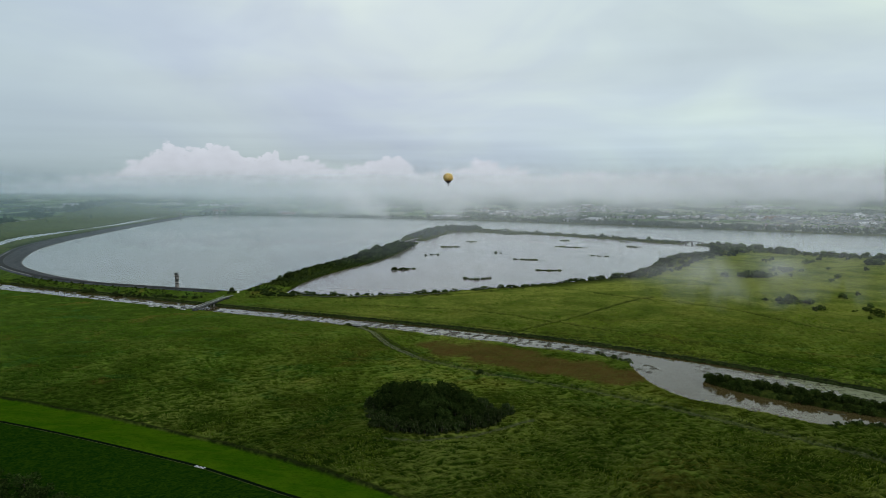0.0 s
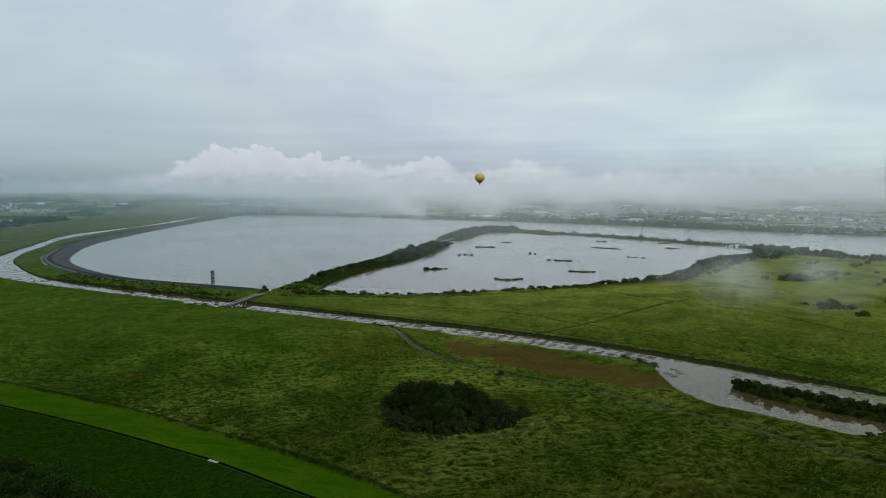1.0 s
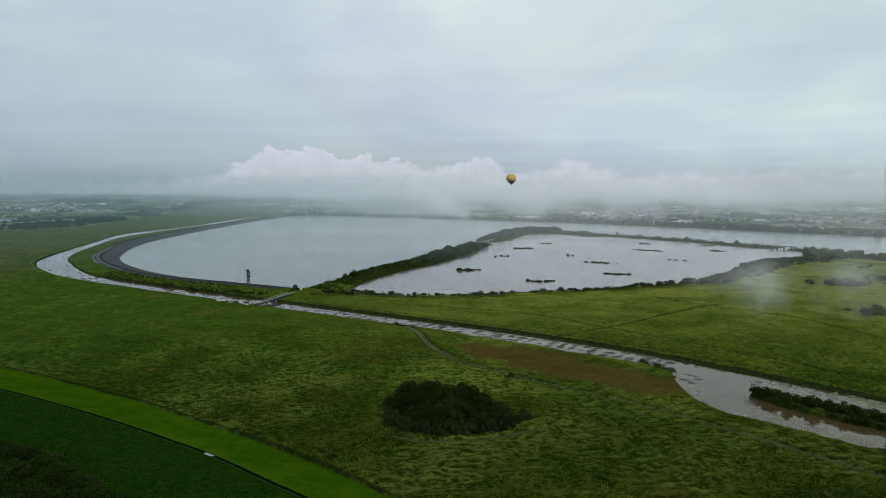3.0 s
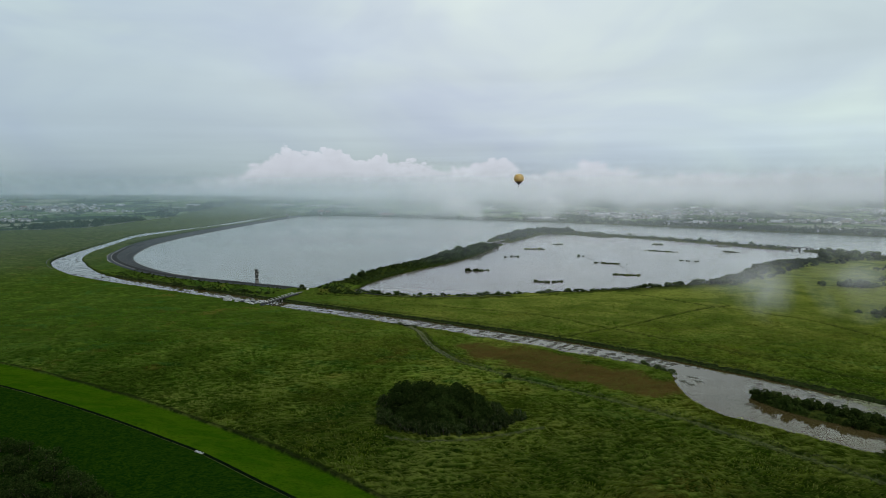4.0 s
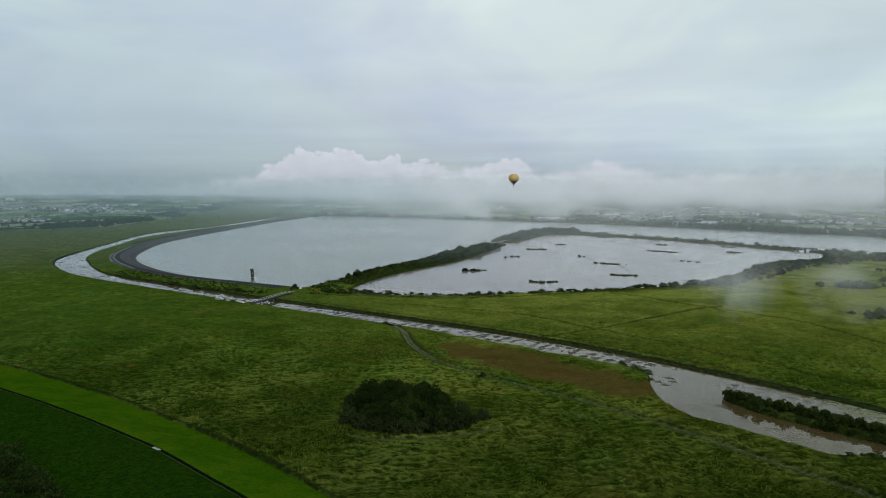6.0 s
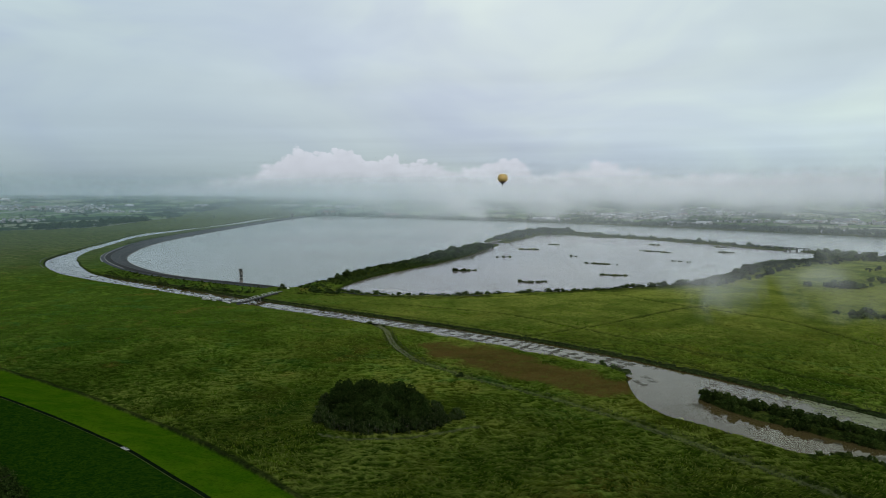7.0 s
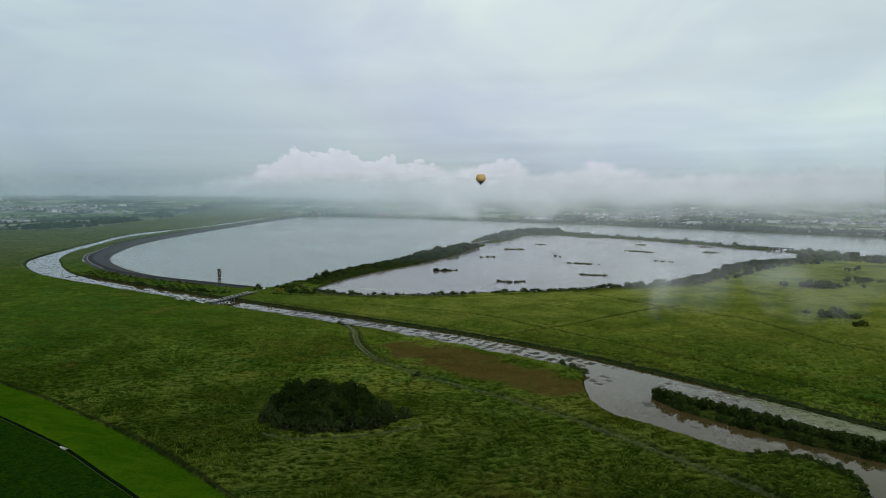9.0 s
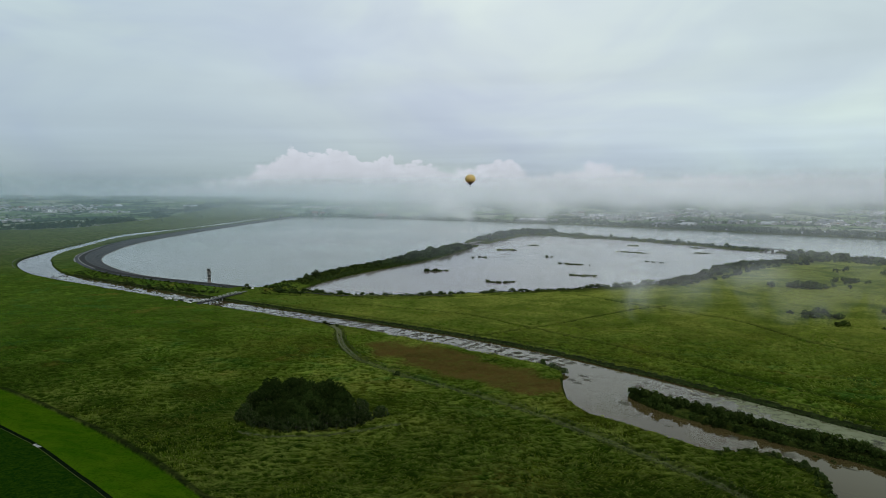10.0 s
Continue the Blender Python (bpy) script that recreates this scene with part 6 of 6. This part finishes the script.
# ---------------------------------------------------------------- the hot-air balloon
def balloon():
    t = thing("hot_air_balloon", "yellow and orange zigzag hot-air balloon with black lower part in flight", "balloon", pose(BALLOON[0], BALLOON[1], BALLOON[2]))
    R, gores = BALLOON[3], 24

    def ring(s):
        """Radius and height over the envelope's centre at s from 0 (mouth) to 1 (crown)."""
        if s < 0.45:
            k = s / 0.45
            return R * (0.12 + 0.88 * math.sin(k * math.pi / 2) ** 1.05), -1.14 * R + 1.09 * R * k
        k = (s - 0.45) / 0.55
        return R * max(0.0, math.cos(k * math.pi / 2)) ** 0.85, -0.05 * R + 0.95 * R * math.sin(k * math.pi / 2)

    bands = 22
    mats = {"yellow": M_YELLOW, "orange": M_ORANGE, "black": M_BLACKCLOTH, "pale": M_PALECLOTH}
    for key, label in (("yellow", "bright yellow cloth panels"), ("pale", "pale cream cloth panels"), ("orange", "orange zigzag bands"), ("black", "black zigzag cloth of the lower envelope with shadow painted in")):
        verts, faces, seen = [], [], {}

        def vert(i, j):
            k = (i, j % (gores * 2))
            if k not in seen:
                zig = (0, 0.9, 1.8, 0.9)[j % 4] * min(1, (bands - i) / 5) if i else 0.0
                r0, h0 = ring(min(1, max(0, (i + zig) / bands)))
                bulge = 1.0 + (0.012 if j % 2 else -0.012)
                a = math.pi * j / gores
                seen[k] = len(verts)
                verts.append((r0 * bulge * math.cos(a), r0 * bulge * math.sin(a), h0))
            return seen[k]
        for i in range(bands):
            for j in range(gores * 2):
                # the black lowest bands hold both the dark zigzag and the envelope's shadow
                c = "black" if i < 4 else ("orange", "yellow", "pale")[(i - 4) % 3]
                if c == key:
                    faces.append((vert(i, j), vert(i, j + 1), vert(i + 1, j + 1), vert(i + 1, j)))
        part("envelope_" + key, mesh("envelope_" + key, verts, faces, mats[key], True), None, t, label)
    z0 = -1.14 * R
    bm = bmesh.new()
    bmesh.ops.create_cone(bm, segments=20, radius1=0.10 * R, radius2=0.135 * R, depth=0.16 * R, cap_ends=False, matrix=Matrix.Translation((0, 0, z0 - 0.07 * R)))
    part("skirt", bm, M_BLACKCLOTH, t)
    bk = box_mesh("basket", (0, 0, z0 - 0.40 * R), (0.19 * R, 0.15 * R, 0.17 * R), M_WICKER, t, 0.02 * R, label="brown wicker basket")
    part("rim", box(bmesh.new(), (0, 0, z0 - 0.31 * R), (0.205 * R, 0.165 * R, 0.025 * R), 0.008 * R), M_BARK, bk)
    part("burner", rod(bmesh.new(), (0, 0, z0 - 0.22 * R), (0, 0, z0 - 0.15 * R), 0.03 * R), M_STEEL, t)
    for sx in (-1, 1):
        for sy in (-1, 1):
            part("cable", rod(bmesh.new(), (sx * 0.09 * R, sy * 0.07 * R, z0 - 0.31 * R), (sx * 0.075 * R, sy * 0.075 * R, z0 - 0.12 * R), 0.004 * R, None, 5), M_STEEL, t)


def cloth(name, c):
    m, g = material(name)
    pos = g.n("ShaderNodeTexCoord").outputs["Object"]
    w = g.noise(pos, 0.8, 4)
    p = principled(g, g.mix(g.smooth(w, 0.3, 0.7), c, tuple(v * 0.85 for v in c)), 0.55, 0, w, 0.3, 0.05)
    tr = g.n("ShaderNodeBsdfTranslucent")
    tr.inputs[0].default_value = (*c, 1)
    mx = g.n("ShaderNodeMixShader")
    mx.inputs[0].default_value = 0.10
    g.t.links.new(p, mx.inputs[1])
    g.t.links.new(tr.outputs[0], mx.inputs[2])
    finish(g, mx.outputs[0])
    return m


M_YELLOW, M_ORANGE, M_BLACKCLOTH = cloth("yellow_cloth", (1.0, 0.66, 0.04)), cloth("orange_cloth", (0.46, 0.11, 0.006)), cloth("black_cloth", (0.03, 0.028, 0.03))
M_PALECLOTH = cloth("cream_cloth", (1.0, 0.93, 0.60))
M_WICKER = plain("wicker", (0.12, 0.07, 0.03), (0.2, 0.12, 0.06), 3.0)
BALLOON = (6.6, 635.0, 102.2, 4.95)
balloon()


# ---------------------------------------------------------------- the far plain's buildings
M_ROOF_RED = plain("dull_red_roof", (0.14, 0.08, 0.065), (0.19, 0.11, 0.09), 0.3)
M_ROOF_GREY = plain("grey_roof", (0.10, 0.11, 0.13), (0.2, 0.21, 0.23), 0.2)
M_ROOF_PALE = plain("pale_metal_roof", (0.38, 0.40, 0.43), (0.58, 0.59, 0.61), 0.1, 0.5)
M_WALL = plain("plaster_wall", (0.22, 0.22, 0.22), (0.40, 0.40, 0.39), 0.05)
far_tower()


def house_meshes(w, d, h, roof, wall, seed):
    bm = box(bmesh.new(), (0, 0, h / 2 - 0.5), (w, d, h + 1))
    walls = bpy.data.meshes.new("wall")
    bm.to_mesh(walls)
    bm.free()
    walls.materials.append(wall)
    o, r = 0.6, (0.32 if w < 20 else 0.10) * d
    verts = [(-w / 2 - o, -d / 2 - o, h - 0.2), (w / 2 + o, -d / 2 - o, h - 0.2), (w / 2 + o, d / 2 + o, h - 0.2), (-w / 2 - o, d / 2 + o, h - 0.2), (-w / 2 - o, 0, h + r), (w / 2 + o, 0, h + r)]
    rf = mesh("roof", verts, [(0, 1, 5, 4), (2, 3, 4, 5), (0, 4, 3), (1, 2, 5), (3, 2, 1, 0)], roof)
    bm = box(bmesh.new(), (-w * 0.22, -d / 2 - 0.05, h * 0.5), (w * 0.2, 0.14, h * 0.3))
    win = bpy.data.meshes.new("window")
    bm.to_mesh(win)
    bm.free()
    win.materials.append(M_GLASS)
    return walls, rf, win


HOUSES = [house_meshes(11, 8, 5.5, M_ROOF_GREY, M_WALL, 1), house_meshes(14, 9, 6, M_ROOF_GREY, M_WALL, 2), house_meshes(10, 8, 6, M_ROOF_PALE, M_WALL, 3),
          house_meshes(36, 18, 7, M_ROOF_PALE, M_WALL, 4), house_meshes(12, 9, 5.5, M_ROOF_RED, M_WALL, 5)]
LABELS = ["pale plaster house with a grey roof far off", "long pale house with a grey roof far off", "small house with a bright metal roof far off", "large pale shed with a bright metal roof far off", "house with a dull red roof far off"]


def place_house(x, y, k, turn, s=1.0):
    t = thing("house" if k != 3 else "shed", LABELS[k], "house" if k != 3 else "shed", pose(x, y, height(x, y) - 0.3, 0, 0, turn) @ Matrix.Diagonal((s, s, s, 1)), "buildings of the far plain")
    w, rf, win = HOUSES[k]
    part("wall", w, None, t)
    part("roof", rf, None, t)
    part("window", win, None, t)


def town():
    r = np.random.default_rng(40)
    n = 17000
    a = np.radians(r.uniform(-56, 54, n))
    d = np.sqrt(r.uniform(1400 ** 2, 4950 ** 2, n))
    x, y = 44 + d * np.sin(a), d * np.cos(a)
    _, mk, wet = land(x, y)
    dens = lattice(x / 380, y / 380, 71) + 0.25 * lattice(x / 90, y / 90, 72) + 0.12 * (np.abs(x - 700) < 700) * (d < 3300)
    ok = (mk["far_field"] > 0.95) & (wet > 50) & (dens > np.where(x < -600, 0.93, 0.86))
    x, y, d = x[ok], y[ok], d[ok]
    order = np.argsort(d)
    for i in order[:230]:
        k = int(r.choice(5, p=(0.46, 0.24, 0.17, 0.03, 0.10)))
        place_house(x[i], y[i], k, r.choice([0, 90]) + r.normal() * 8 + 15, r.uniform(0.55, 0.9) * (0.7 if x[i] < -600 else 0.9))
    verts, faces, mats = [], [], []
    for i in order[230:4200]:
        w, dd, h = r.uniform(7, 14), r.uniform(6, 9), r.uniform(4, 6.5)
        if r.uniform() < 0.06:
            w, dd = r.uniform(30, 70), r.uniform(15, 30)
        an = math.radians(r.choice([0, 90]) + r.normal() * 8 + 15)
        c, s = math.cos(an), math.sin(an)
        b = len(verts)
        o, rr = 0.5, 0.3 * dd
        loc = [(-w / 2, -dd / 2, 0), (w / 2, -dd / 2, 0), (w / 2, dd / 2, 0), (-w / 2, dd / 2, 0), (-w / 2, -dd / 2, h), (w / 2, -dd / 2, h), (w / 2, dd / 2, h), (-w / 2, dd / 2, h), (-w / 2 - o, 0, h + rr), (w / 2 + o, 0, h + rr)]
        verts += [(x[i] + px * c - py * s, y[i] + px * s + py * c, height(x[i], y[i]) - 0.6 + pz) for px, py, pz in loc]
        q = [(0, 1, 5, 4), (1, 2, 6, 5), (2, 3, 7, 6), (3, 0, 4, 7), (4, 5, 9, 8), (6, 7, 8, 9), (5, 6, 9), (7, 4, 8)]
        faces += [tuple(b + v for v in f) for f in q]
        rm = int(r.choice([1, 2, 3], p=(0.62, 0.3, 0.08)))
        mats += [0, 0, 0, 0, rm, rm, 0, 0]
    me = mesh("distant_town", verts, faces, [M_WALL, M_ROOF_GREY, M_ROOF_PALE, M_ROOF_RED])
    me.polygons.foreach_set("material_index", np.array(mats, np.int32))
    tagged(new("distant_town", me), "hazy small houses and sheds of the distant towns", "buildings", kind="stuff")


town()
for x, y, k, turn, s in [(-1840, 3160, 3, 20, 1.8), (-990, 2790, 4, 20, 2.0), (-970, 2830, 4, 0, 1.6), (860, 2005, 2, 30, 1.2), (872, 2010, 2, 20, 1.0), (510, 2680, 3, 15, 0.55), (560, 2490, 3, 10, 0.5), (1010, 2850, 3, 15, 0.6)]:
    place_house(x, y, k, turn, s)
